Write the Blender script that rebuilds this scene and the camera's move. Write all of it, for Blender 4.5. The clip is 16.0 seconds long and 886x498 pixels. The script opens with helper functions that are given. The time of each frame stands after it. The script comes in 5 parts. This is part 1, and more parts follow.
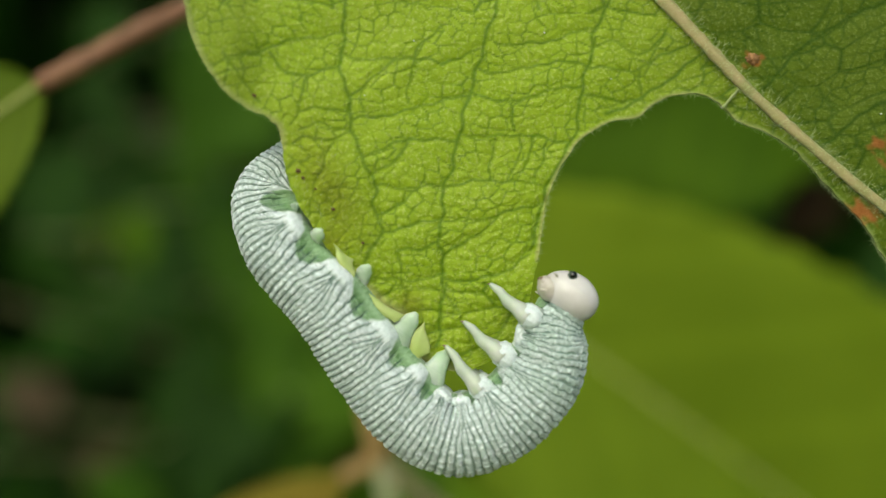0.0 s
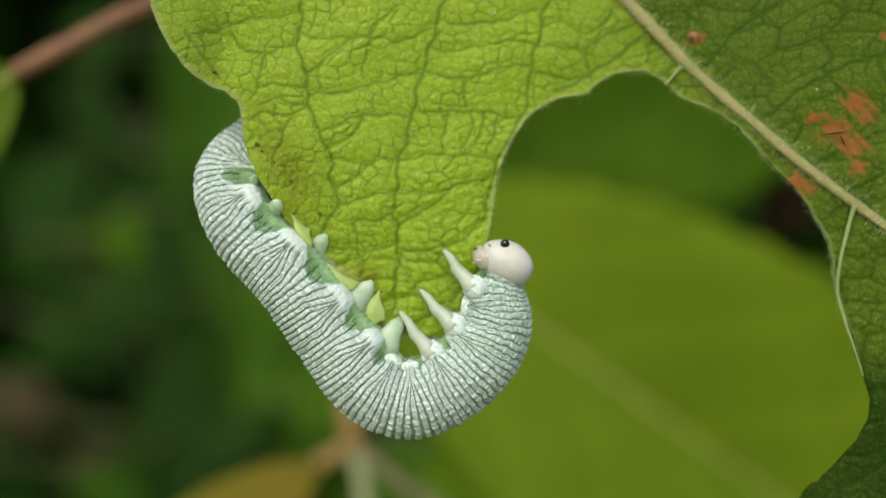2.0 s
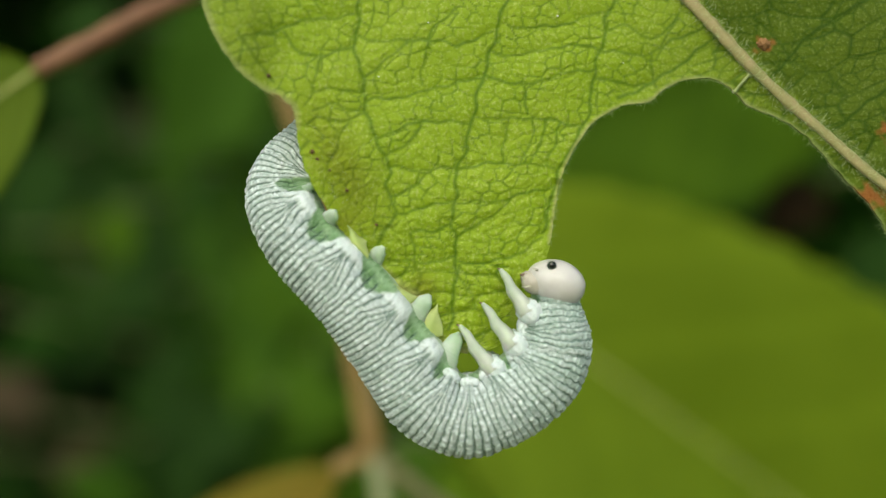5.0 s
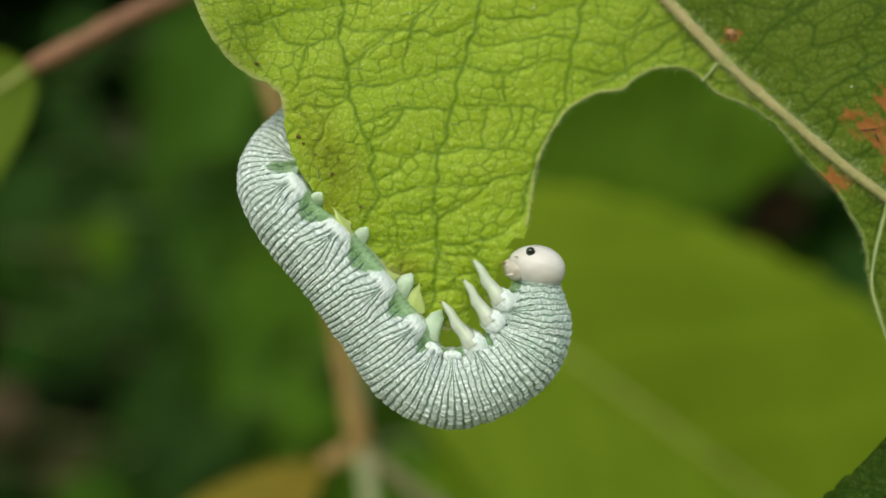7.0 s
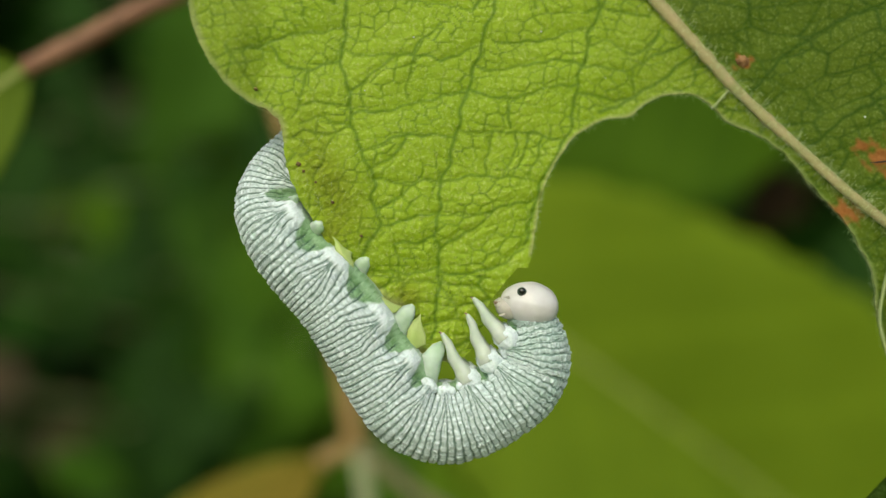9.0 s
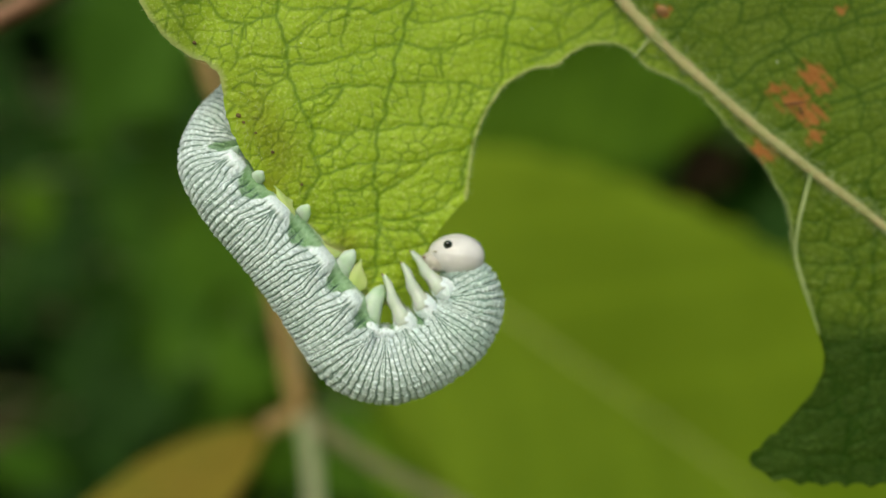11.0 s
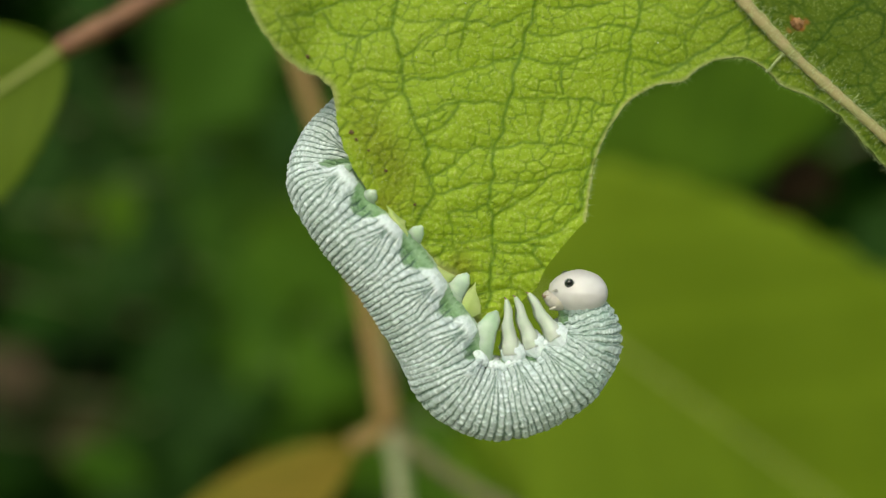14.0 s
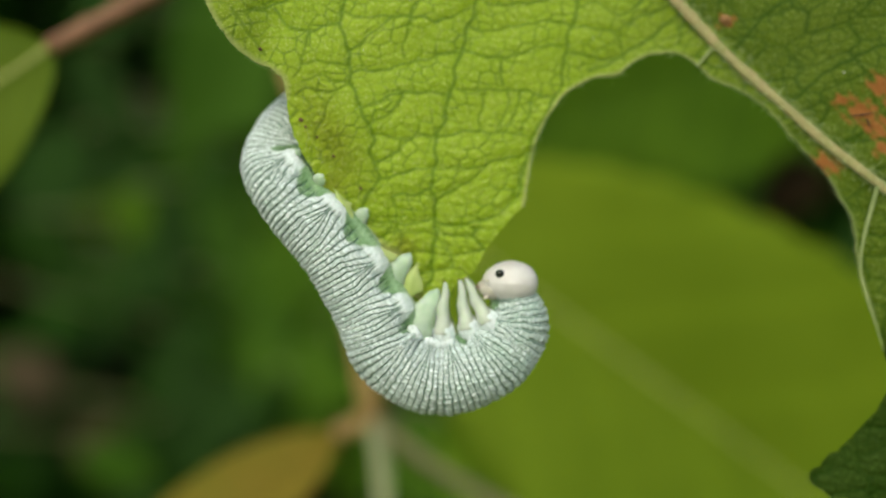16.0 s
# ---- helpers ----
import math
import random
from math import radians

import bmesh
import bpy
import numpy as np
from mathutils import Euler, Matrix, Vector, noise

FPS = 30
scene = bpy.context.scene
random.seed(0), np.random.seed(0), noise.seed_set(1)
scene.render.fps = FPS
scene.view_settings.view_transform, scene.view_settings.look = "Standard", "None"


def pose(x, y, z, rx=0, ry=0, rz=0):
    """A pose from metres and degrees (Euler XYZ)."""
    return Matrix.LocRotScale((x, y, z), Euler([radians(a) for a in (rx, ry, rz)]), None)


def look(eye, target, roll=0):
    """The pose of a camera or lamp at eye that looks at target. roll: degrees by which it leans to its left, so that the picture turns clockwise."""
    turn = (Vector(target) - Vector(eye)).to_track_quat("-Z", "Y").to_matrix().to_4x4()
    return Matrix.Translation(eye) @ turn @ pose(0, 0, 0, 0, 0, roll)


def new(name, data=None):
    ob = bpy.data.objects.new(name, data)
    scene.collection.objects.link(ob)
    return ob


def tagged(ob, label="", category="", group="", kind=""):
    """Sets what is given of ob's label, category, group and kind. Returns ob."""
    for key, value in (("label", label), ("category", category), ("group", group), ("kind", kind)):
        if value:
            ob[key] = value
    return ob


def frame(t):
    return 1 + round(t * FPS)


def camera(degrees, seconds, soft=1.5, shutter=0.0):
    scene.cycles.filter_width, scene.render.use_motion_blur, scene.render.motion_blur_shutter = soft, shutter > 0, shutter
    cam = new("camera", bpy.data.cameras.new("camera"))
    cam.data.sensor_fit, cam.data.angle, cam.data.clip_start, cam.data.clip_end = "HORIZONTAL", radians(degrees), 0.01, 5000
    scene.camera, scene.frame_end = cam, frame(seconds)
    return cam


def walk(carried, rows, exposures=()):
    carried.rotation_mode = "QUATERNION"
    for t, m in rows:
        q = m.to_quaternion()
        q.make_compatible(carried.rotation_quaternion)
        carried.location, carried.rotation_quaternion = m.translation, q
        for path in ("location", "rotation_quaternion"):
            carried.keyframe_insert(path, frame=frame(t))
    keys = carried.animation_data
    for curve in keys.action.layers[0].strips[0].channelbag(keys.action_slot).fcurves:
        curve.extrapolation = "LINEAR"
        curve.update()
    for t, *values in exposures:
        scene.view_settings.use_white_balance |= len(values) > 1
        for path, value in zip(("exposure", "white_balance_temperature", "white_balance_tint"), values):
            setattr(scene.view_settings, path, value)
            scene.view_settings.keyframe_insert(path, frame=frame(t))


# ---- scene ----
MM = 0.001
HEIGHT = 1.0          # the leaf hangs about a metre above the ground

# ---- camera ----
cam = camera(45, 16.0, soft=1.3, shutter=0.2)
cam.data.dof.use_dof = True
cam.data.dof.focus_distance = 0.0549
cam.data.dof.aperture_fstop = 14


def seen_from(x, y, z, yaw, pitch, roll):
    """A camera pose from millimetres round the larva and degrees of yaw, pitch and roll."""
    a, b = radians(yaw), radians(pitch)
    eye = Vector((x * MM, y * MM, HEIGHT + z * MM))
    ahead = Vector((-math.sin(a) * math.cos(b), math.cos(a) * math.cos(b), math.sin(b)))
    return look(eye, eye + ahead, roll)


PATH = [
    (0.0, seen_from(1.561, -54.538, 2.860, 1.957, -1.026, -0.048)),
    (0.5, seen_from(-1.957, -53.224, 3.667, 0.018, -1.426, -0.166)),
    (1.0, seen_from(1.265, -53.725, 3.141, 0.622, -1.083, -0.234)),
    (1.5, seen_from(3.292, -55.593, 1.493, 1.764, -0.572, 0.050)),
    (2.0, seen_from(3.732, -56.669, 0.798, 1.645, -0.464, -0.223)),
    (2.5, seen_from(2.355, -54.821, 1.239, 1.534, -0.340, -0.132)),
    (3.0, seen_from(3.406, -56.228, 1.453, 1.685, -0.666, 0.207)),
    (3.5, seen_from(4.502, -56.852, 1.399, 1.904, -0.715, 0.502)),
    (4.0, seen_from(1.925, -55.935, 1.850, 1.392, -0.929, 0.160)),
    (6.3, seen_from(-0.973, -54.261, 1.499, -0.366, -0.401, 0.131)),
    (6.5, seen_from(-0.735, -54.832, 1.093, -0.468, -0.149, -0.134)),
    (7.0, seen_from(0.000, -56.782, 0.000, -0.000, 0.000, 0.000)),
    (7.5, seen_from(0.549, -56.668, 0.665, 0.267, -0.057, 0.217)),
    (8.0, seen_from(-0.524, -55.517, 1.615, 0.064, -0.634, 0.184)),
    (8.5, seen_from(0.476, -55.793, 3.453, -0.047, -2.063, 0.588)),
    (9.0, seen_from(-0.361, -55.607, 3.489, -0.255, -1.993, 0.709)),
    (9.5, seen_from(0.976, -57.129, 2.452, -0.836, -2.760, 0.932)),
    (11.8, seen_from(-0.994, -58.225, 1.208, -4.289, -2.546, -1.385)),
    (12.0, seen_from(-0.196, -58.366, 2.497, -3.160, -3.515, -1.077)),
    (12.5, seen_from(-0.352, -57.051, 3.007, -1.456, -2.832, -0.651)),
    (13.0, seen_from(-2.192, -55.685, 2.560, -0.632, -3.730, -0.386)),
    (13.5, seen_from(-2.960, -54.980, 2.111, -0.123, -2.815, -0.138)),
    (14.0, seen_from(-2.775, -55.073, 2.100, 0.112, -2.272, 0.007)),
    (14.5, seen_from(-1.463, -55.577, 2.263, 0.584, -2.384, 0.374)),
    (15.0, seen_from(-0.206, -55.975, 1.818, 0.693, -1.957, 0.070)),
    (15.5, seen_from(0.304, -57.054, 1.087, 0.979, -1.920, 0.205)),
    (16.0, seen_from(1.620, -58.545, 0.575, 1.460, -1.610, 0.370)),
]
walk(cam, PATH)

# ---- world, sun, exposure ----
SUN_FROM = Vector((-0.25, -1.0, 0.85)).normalized()
world = bpy.data.worlds.new("world")
scene.world = world
world.use_nodes = True
wn = world.node_tree.nodes
sky = wn.new("ShaderNodeTexSky")
sky.sky_type = "NISHITA"
sky.sun_disc = False
sky.sun_elevation = math.asin(SUN_FROM.z)
sky.sun_rotation = math.atan2(SUN_FROM.x, SUN_FROM.y)
sky.air_density, sky.dust_density = 1.0, 4.0
wn["Background"].inputs["Strength"].default_value = 0.17
world.node_tree.links.new(sky.outputs[0], wn["Background"].inputs["Color"])
sun = new("sun", bpy.data.lights.new("sun", "SUN"))
sun.data.energy, sun.data.angle, sun.data.color = 1.25, radians(60), (1.0, 0.97, 0.88)
sun.matrix_world = look(SUN_FROM, (0, 0, 0))
scene.view_settings.exposure = -0.15
scene.view_settings.use_white_balance = True
scene.view_settings.white_balance_temperature, scene.view_settings.white_balance_tint = 6650, -8


# ---- materials ----
def material(name):
    m = bpy.data.materials.new(name)
    m.use_nodes = True
    n, l = m.node_tree.nodes, m.node_tree.links
    return m, n, l, n["Principled BSDF"]


def noise_node(n, scale, detail=4.0, rough=0.6):
    t = n.new("ShaderNodeTexNoise")
    t.inputs["Scale"].default_value, t.inputs["Detail"].default_value, t.inputs["Roughness"].default_value = scale, detail, rough
    return t


def mixed(n, l, a, b, factor):
    """A colour mix; a, b: colours or sockets."""
    m = n.new("ShaderNodeMix")
    m.data_type = "RGBA"
    for k, v in ((6, a), (7, b)):
        if isinstance(v, tuple):
            m.inputs[k].default_value = (*v, 1)
        else:
            l.new(v, m.inputs[k])
    if isinstance(factor, float):
        m.inputs[0].default_value = factor
    else:
        l.new(factor, m.inputs[0])
    return m.outputs[2]


def ramp(n, l, source, low, high, v0=0.0, v1=1.0):
    r = n.new("ShaderNodeMapRange")
    for k, v in zip(("From Min", "From Max", "To Min", "To Max"), (low, high, v0, v1)):
        r.inputs[k].default_value = v
    l.new(source, r.inputs["Value"])
    return r.outputs[0]


def attribute(n, name):
    a = n.new("ShaderNodeAttribute")
    a.attribute_name = name
    return a


def bump(n, l, p, height, strength, distance):
    b = n.new("ShaderNodeBump")
    b.inputs["Strength"].default_value, b.inputs["Distance"].default_value = strength, distance
    l.new(height, b.inputs["Height"])
    l.new(b.outputs[0], p.inputs["Normal"])


def with_translucent(n, l, p, colour, share):
    """Lets light through the blade: mixes a translucent layer into the surface."""
    t = n.new("ShaderNodeBsdfTranslucent")
    l.new(colour, t.inputs["Color"])
    mix = n.new("ShaderNodeMixShader")
    mix.inputs[0].default_value = share
    l.new(p.outputs[0], mix.inputs[1])
    l.new(t.outputs[0], mix.inputs[2])
    l.new(mix.outputs[0], n["Material Output"].inputs["Surface"])


def main_leaf_material():
    """The eaten leaf: yellow-green lamina, darker veins, shade painted beyond the midrib, rust flecks."""
    m, n, l, p = material("eaten_leaf_blade")
    pos = attribute(n, "blade")          # millimetres on the blade
    dimmed = attribute(n, "shade_tone").outputs["Fac"]
    vein = attribute(n, "vein").outputs["Fac"]
    rust = attribute(n, "rust").outputs["Fac"]
    stain = attribute(n, "stain").outputs["Fac"]
    big, fine = noise_node(n, 0.16, 3), noise_node(n, 6.0, 4, 0.6)
    for t in (big, fine):
        l.new(pos.outputs["Vector"], t.inputs["Vector"])
    lit_green = mixed(n, l, (0.355, 0.505, 0.014), (0.425, 0.570, 0.030), ramp(n, l, big.outputs["Fac"], 0.35, 0.65))
    # darker green paints in the far half's shade and the lobe's duller tone
    shade_green = mixed(n, l, (0.026, 0.056, 0.006), (0.044, 0.080, 0.010), ramp(n, l, big.outputs["Fac"], 0.35, 0.65))
    lamina = mixed(n, l, lit_green, shade_green, dimmed)
    # pale specks painted in for the lamina's small glints
    lamina = mixed(n, l, lamina, mixed(n, l, (0.66, 0.73, 0.20), (0.13, 0.20, 0.04), dimmed), ramp(n, l, fine.outputs["Fac"], 0.51, 0.68, 0.0, 0.62))
    lines = mixed(n, l, (0.110, 0.225, 0.001), (0.020, 0.056, 0.003), dimmed)
    lamina = mixed(n, l, lamina, lines, ramp(n, l, vein, 0.12, 1.0, 0.0, 0.88))
    lamina = mixed(n, l, lamina, (0.36, 0.34, 0.03), ramp(n, l, stain, 0.0, 1.0, 0.0, 0.45))
    pale = mixed(n, l, (0.50, 0.50, 0.20), (0.26, 0.35, 0.11), dimmed)
    lamina = mixed(n, l, lamina, pale, ramp(n, l, attribute(n, "rim").outputs["Fac"], 0.2, 1.0, 0.0, 0.85))
    lamina = mixed(n, l, lamina, mixed(n, l, (0.32, 0.110, 0.024), (0.47, 0.20, 0.06), fine.outputs["Fac"]), rust)
    l.new(lamina, p.inputs["Base Color"])
    p.inputs["Roughness"].default_value = 0.30
    l.new(ramp(n, l, dimmed, 0.0, 1.0, 0.40, 0.06), p.inputs["Specular IOR Level"])
    relief = n.new("ShaderNodeMath")
    relief.operation = "MULTIPLY"
    l.new(fine.outputs["Fac"], relief.inputs[0])
    l.new(ramp(n, l, stain, 0.0, 0.8, 1.0, 2.5), relief.inputs[1])
    bump(n, l, p, relief.outputs[0], 1.0, 0.00011)
    with_translucent(n, l, p, lamina, 0.34)
    return m


def plain_leaf_material(name, dark, light, share=0.3, rough=0.65):
    m, n, l, p = material(name)
    c = n.new("ShaderNodeTexCoord")
    big, fine = noise_node(n, 60, 3), noise_node(n, 700, 4)
    for t in (big, fine):
        l.new(c.outputs["Object"], t.inputs["Vector"])
    vein = attribute(n, "vein").outputs["Fac"]
    col = mixed(n, l, dark, light, ramp(n, l, big.outputs["Fac"], 0.3, 0.7))
    col = mixed(n, l, col, light, ramp(n, l, fine.outputs["Fac"], 0.5, 0.8, 0.0, 0.4))
    col = mixed(n, l, col, tuple(v * 1.25 for v in light), vein)
    l.new(col, p.inputs["Base Color"])
    p.inputs["Roughness"].default_value = rough
    p.inputs["Specular IOR Level"].default_value = 0.12
    bump(n, l, p, fine.outputs["Fac"], 0.4, 0.0002)
    with_translucent(n, l, p, col, share)
    return m


def foliage_material(name, dark, light):
    """Massed leaves: each leaf its own tone."""
    m, n, l, p = material(name)
    g = n.new("ShaderNodeNewGeometry")
    fine = noise_node(n, 90, 3)
    col = mixed(n, l, dark, light, g.outputs["Random Per Island"])
    col = mixed(n, l, col, dark, ramp(n, l, fine.outputs["Fac"], 0.45, 0.75, 0.0, 0.5))
    l.new(col, p.inputs["Base Color"])
    p.inputs["Roughness"].default_value = 0.6
    p.inputs["Specular IOR Level"].default_value = 0.12
    with_translucent(n, l, p, col, 0.2)
    return m


def stem_material(name, a, b, scale=400, rough=0.6):
    m, n, l, p = material(name)
    c = n.new("ShaderNodeTexCoord")
    t, s = noise_node(n, scale, 5), noise_node(n, scale * 8, 3)
    for k in (t, s):
        l.new(c.outputs["Object"], k.inputs["Vector"])
    col = mixed(n, l, a, b, ramp(n, l, t.outputs["Fac"], 0.3, 0.7))
    col = mixed(n, l, col, tuple(v * 0.7 for v in a), ramp(n, l, s.outputs["Fac"], 0.55, 0.8, 0.0, 0.5))
    l.new(col, p.inputs["Base Color"])
    p.inputs["Roughness"].default_value = rough
    bump(n, l, p, s.outputs["Fac"], 0.5, 0.0001)
    return m


def skin_material():
    """Waxy white bloom on the folds over grey-green skin, near-black green down the creases."""
    m, n, l, p = material("waxy_larva_skin")
    c = n.new("ShaderNodeTexCoord")
    crease = attribute(n, "crease").outputs["Fac"]
    fine, blot = noise_node(n, 5200, 4, 0.7), noise_node(n, 900, 3)
    for t in (fine, blot):
        l.new(c.outputs["Object"], t.inputs["Vector"])
    wax = mixed(n, l, (0.565, 0.63, 0.66), (0.75, 0.81, 0.845), ramp(n, l, fine.outputs["Fac"], 0.33, 0.56))
    wax = mixed(n, l, wax, (0.45, 0.60, 0.57), ramp(n, l, blot.outputs["Fac"], 0.5, 0.75, 0.0, 0.25))
    wax = mixed(n, l, wax, (0.36, 0.60, 0.46), ramp(n, l, attribute(n, "mint").outputs["Fac"], 0.0, 1.0, 0.0, 0.24))
    under = mixed(n, l, (0.13, 0.25, 0.09), (0.32, 0.46, 0.28), ramp(n, l, blot.outputs["Fac"], 0.38, 0.62))
    wax = mixed(n, l, wax, under, attribute(n, "bare").outputs["Fac"])
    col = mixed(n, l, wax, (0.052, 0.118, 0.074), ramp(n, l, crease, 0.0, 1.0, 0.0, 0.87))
    l.new(col, p.inputs["Base Color"])
    p.inputs["Roughness"].default_value = 0.42
    p.inputs["Subsurface Weight"].default_value = 0.12
    p.inputs["Sheen Weight"].default_value = 0.55
    p.inputs["Sheen Roughness"].default_value = 0.45
    p.inputs["Sheen Tint"].default_value = (0.95, 1.0, 1.0, 1.0)
    p.inputs["Subsurface Radius"].default_value = (0.4, 0.6, 0.4)
    p.inputs["Subsurface Scale"].default_value = 0.0006
    bump(n, l, p, fine.outputs["Fac"], 0.35, 0.00006)
    return m


def soft_material(name, a, b, rough=0.35, sub=0.3, deep=0.0005):
    """Translucent soft parts: legs and the head capsule."""
    m, n, l, p = material(name)
    c = n.new("ShaderNodeTexCoord")
    t, s = noise_node(n, 700, 3), noise_node(n, 6000, 3)
    for k in (t, s):
        l.new(c.outputs["Object"], k.inputs["Vector"])
    col = mixed(n, l, a, b, ramp(n, l, t.outputs["Fac"], 0.35, 0.65))
    l.new(col, p.inputs["Base Color"])
    p.inputs["Roughness"].default_value = rough
    p.inputs["Subsurface Weight"].default_value = sub
    p.inputs["Subsurface Radius"].default_value = (0.5, 0.6, 0.4)
    p.inputs["Subsurface Scale"].default_value = deep
    bump(n, l, p, s.outputs["Fac"], 0.15, 0.00004)
    return m


def plain_material(name, colour, rough, spec=0.5):
    m, n, l, p = material(name)
    c = n.new("ShaderNodeTexCoord")
    s = noise_node(n, 3000, 3)
    l.new(c.outputs["Object"], s.inputs["Vector"])
    l.new(mixed(n, l, colour, tuple(v * 0.6 for v in colour), ramp(n, l, s.outputs["Fac"], 0.4, 0.7)), p.inputs["Base Color"])
    p.inputs["Roughness"].default_value = rough
    p.inputs["Specular IOR Level"].default_value = spec
    return m


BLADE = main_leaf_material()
# leaf greens step from lit to dim: the shade is put into their colours
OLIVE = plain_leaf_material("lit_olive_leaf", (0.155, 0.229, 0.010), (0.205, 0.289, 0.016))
SHADED = plain_leaf_material("shaded_green_leaf", (0.050, 0.106, 0.003), (0.078, 0.148, 0.005))
SPRING = plain_leaf_material("spring_green_leaf", (0.15, 0.26, 0.012), (0.20, 0.33, 0.022))
FRESH = plain_leaf_material("fresh_green_leaf", (0.078, 0.128, 0.007), (0.108, 0.158, 0.012))
YELLOWING = plain_leaf_material("yellowing_leaf", (0.150, 0.165, 0.012), (0.250, 0.175, 0.025))
GREYGREEN = plain_leaf_material("dim_dull_green_leaf", (0.012, 0.036, 0.004), (0.024, 0.066, 0.006))
DARKGAP = plain_leaf_material("dark_gap_brown", (0.018, 0.010, 0.002), (0.032, 0.018, 0.003))
LITTER = plain_leaf_material("dry_brown_leaf", (0.056, 0.042, 0.022), (0.092, 0.066, 0.036))
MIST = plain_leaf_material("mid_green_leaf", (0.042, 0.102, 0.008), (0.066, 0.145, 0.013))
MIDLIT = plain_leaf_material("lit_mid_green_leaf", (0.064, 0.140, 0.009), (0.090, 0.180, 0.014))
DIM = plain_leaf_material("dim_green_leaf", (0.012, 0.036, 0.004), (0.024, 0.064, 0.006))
RIB = stem_material("pale_midrib", (0.25, 0.25, 0.085), (0.38, 0.30, 0.15), 1100)
RIBGREEN = stem_material("pale_green_vein", (0.22, 0.28, 0.09), (0.32, 0.36, 0.15), 900)
BACKRIB = stem_material("olive_midrib", (0.36, 0.40, 0.10), (0.44, 0.46, 0.15), 300)
TWIG = stem_material("reddish_brown_twig", (0.17, 0.075, 0.040), (0.26, 0.12, 0.065))
PETIOLE = stem_material("pale_green_petiole", (0.19, 0.21, 0.085), (0.26, 0.26, 0.13))
PALESTALK = stem_material("cream_green_stalk", (0.33, 0.35, 0.19), (0.44, 0.44, 0.27))
DULLSTALK = stem_material("brownish_stalk", (0.19, 0.165, 0.08), (0.26, 0.22, 0.12))
BRANCH = stem_material("brown_bark", (0.28, 0.16, 0.05), (0.40, 0.26, 0.10))
DROP = plain_material("glistening_droplet", (0.85, 0.85, 0.75), 0.08, 0.8)
FLAP = soft_material("pale_torn_lamina", (0.38, 0.47, 0.14), (0.48, 0.56, 0.21), 0.5, 0.5, 0.0008)
HAIR = plain_material("pale_leaf_hair", (0.58, 0.66, 0.34), 0.5)
SKIN = skin_material()
HEADSKIN = soft_material("ivory_head_capsule", (0.60, 0.555, 0.565), (0.69, 0.65, 0.665), 0.30, 0.15)
MOUTHSKIN = soft_material("greyish_mouthparts", (0.46, 0.41, 0.365), (0.60, 0.55, 0.51), 0.20, 0.45)
LEGSKIN = soft_material("pale_thoracic_leg", (0.42, 0.47, 0.40), (0.53, 0.56, 0.50), 0.38, 0.8, 0.0008)
PROLEGSKIN = soft_material("pale_green_proleg", (0.38, 0.49, 0.36), (0.53, 0.63, 0.52), 0.5, 0.9, 0.0014)
BLACK = plain_material("glossy_black_eye", (0.006, 0.006, 0.006), 0.12, 0.7)
CLAW = plain_material("brown_claw", (0.22, 0.13, 0.09), 0.35)
SPECK = plain_material("dry_brown_speck", (0.16, 0.095, 0.03), 0.7)
SCAR = plain_material("dark_brown_scar", (0.035, 0.016, 0.008), 0.7)
# near-black greens and brown: the deep shade behind is put into these colours
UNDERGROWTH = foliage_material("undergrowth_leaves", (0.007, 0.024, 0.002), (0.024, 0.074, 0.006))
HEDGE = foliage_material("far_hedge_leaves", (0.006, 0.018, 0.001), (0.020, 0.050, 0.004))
BACKDROP = stem_material("shade_dark_backdrop", (0.013, 0.009, 0.004), (0.027, 0.019, 0.008), 14, 0.9)
# the ground is out of view; its bright green bounces fill light upwards
GRASS = stem_material("fill_bright_grass", (0.085, 0.125, 0.035), (0.15, 0.18, 0.07), 9, 0.9)


# ---- mesh helpers ----
def mesh_object(name, verts, faces, mat, parent=None, label="", floats=None, vectors=None):
    """One smooth mesh object; verts in metres in the parent's space."""
    me = bpy.data.meshes.new(name)
    me.from_pydata(np.asarray(verts, float).tolist(), [], faces if isinstance(faces, list) else faces.tolist())
    me.polygons.foreach_set("use_smooth", np.ones(len(me.polygons), bool))
    for key, values in (floats or {}).items():
        a = me.attributes.new(key, "FLOAT", "POINT")
        a.data.foreach_set("value", np.asarray(values, np.float32))
    for key, values in (vectors or {}).items():
        a = me.attributes.new(key, "FLOAT_VECTOR", "POINT")
        a.data.foreach_set("vector", np.asarray(values, np.float32).ravel())
    me.materials.append(mat)
    me.update()
    ob = new(name, me)
    ob.parent = parent
    if label:
        tagged(ob, label)
    return ob


def empty(name, place, label, category, group="", kind=""):
    e = new(name)
    e.empty_display_size = 0.005
    e.location = place
    return tagged(e, label, category, group, kind)


def smooth_curve(points, count):
    """Catmull-Rom through the points, evenly spaced."""
    p = np.asarray(points, float)
    p = np.vstack([2 * p[0] - p[1], p, 2 * p[-1] - p[-2]])
    out = []
    for i in range(1, len(p) - 2):
        for u in np.linspace(0, 1, 24, endpoint=False):
            a, b, c, d = p[i - 1:i + 3]
            out.append(0.5 * (2 * b + (c - a) * u + (2 * a - 5 * b + 4 * c - d) * u * u + (3 * b - a - 3 * c + d) * u ** 3))
    out = np.array(out + [p[-2]])
    s = np.r_[0, np.cumsum(np.linalg.norm(np.diff(out, axis=0), axis=1))]
    t = np.linspace(0, s[-1], count)
    return np.stack([np.interp(t, s, out[:, k]) for k in range(out.shape[1])], 1)


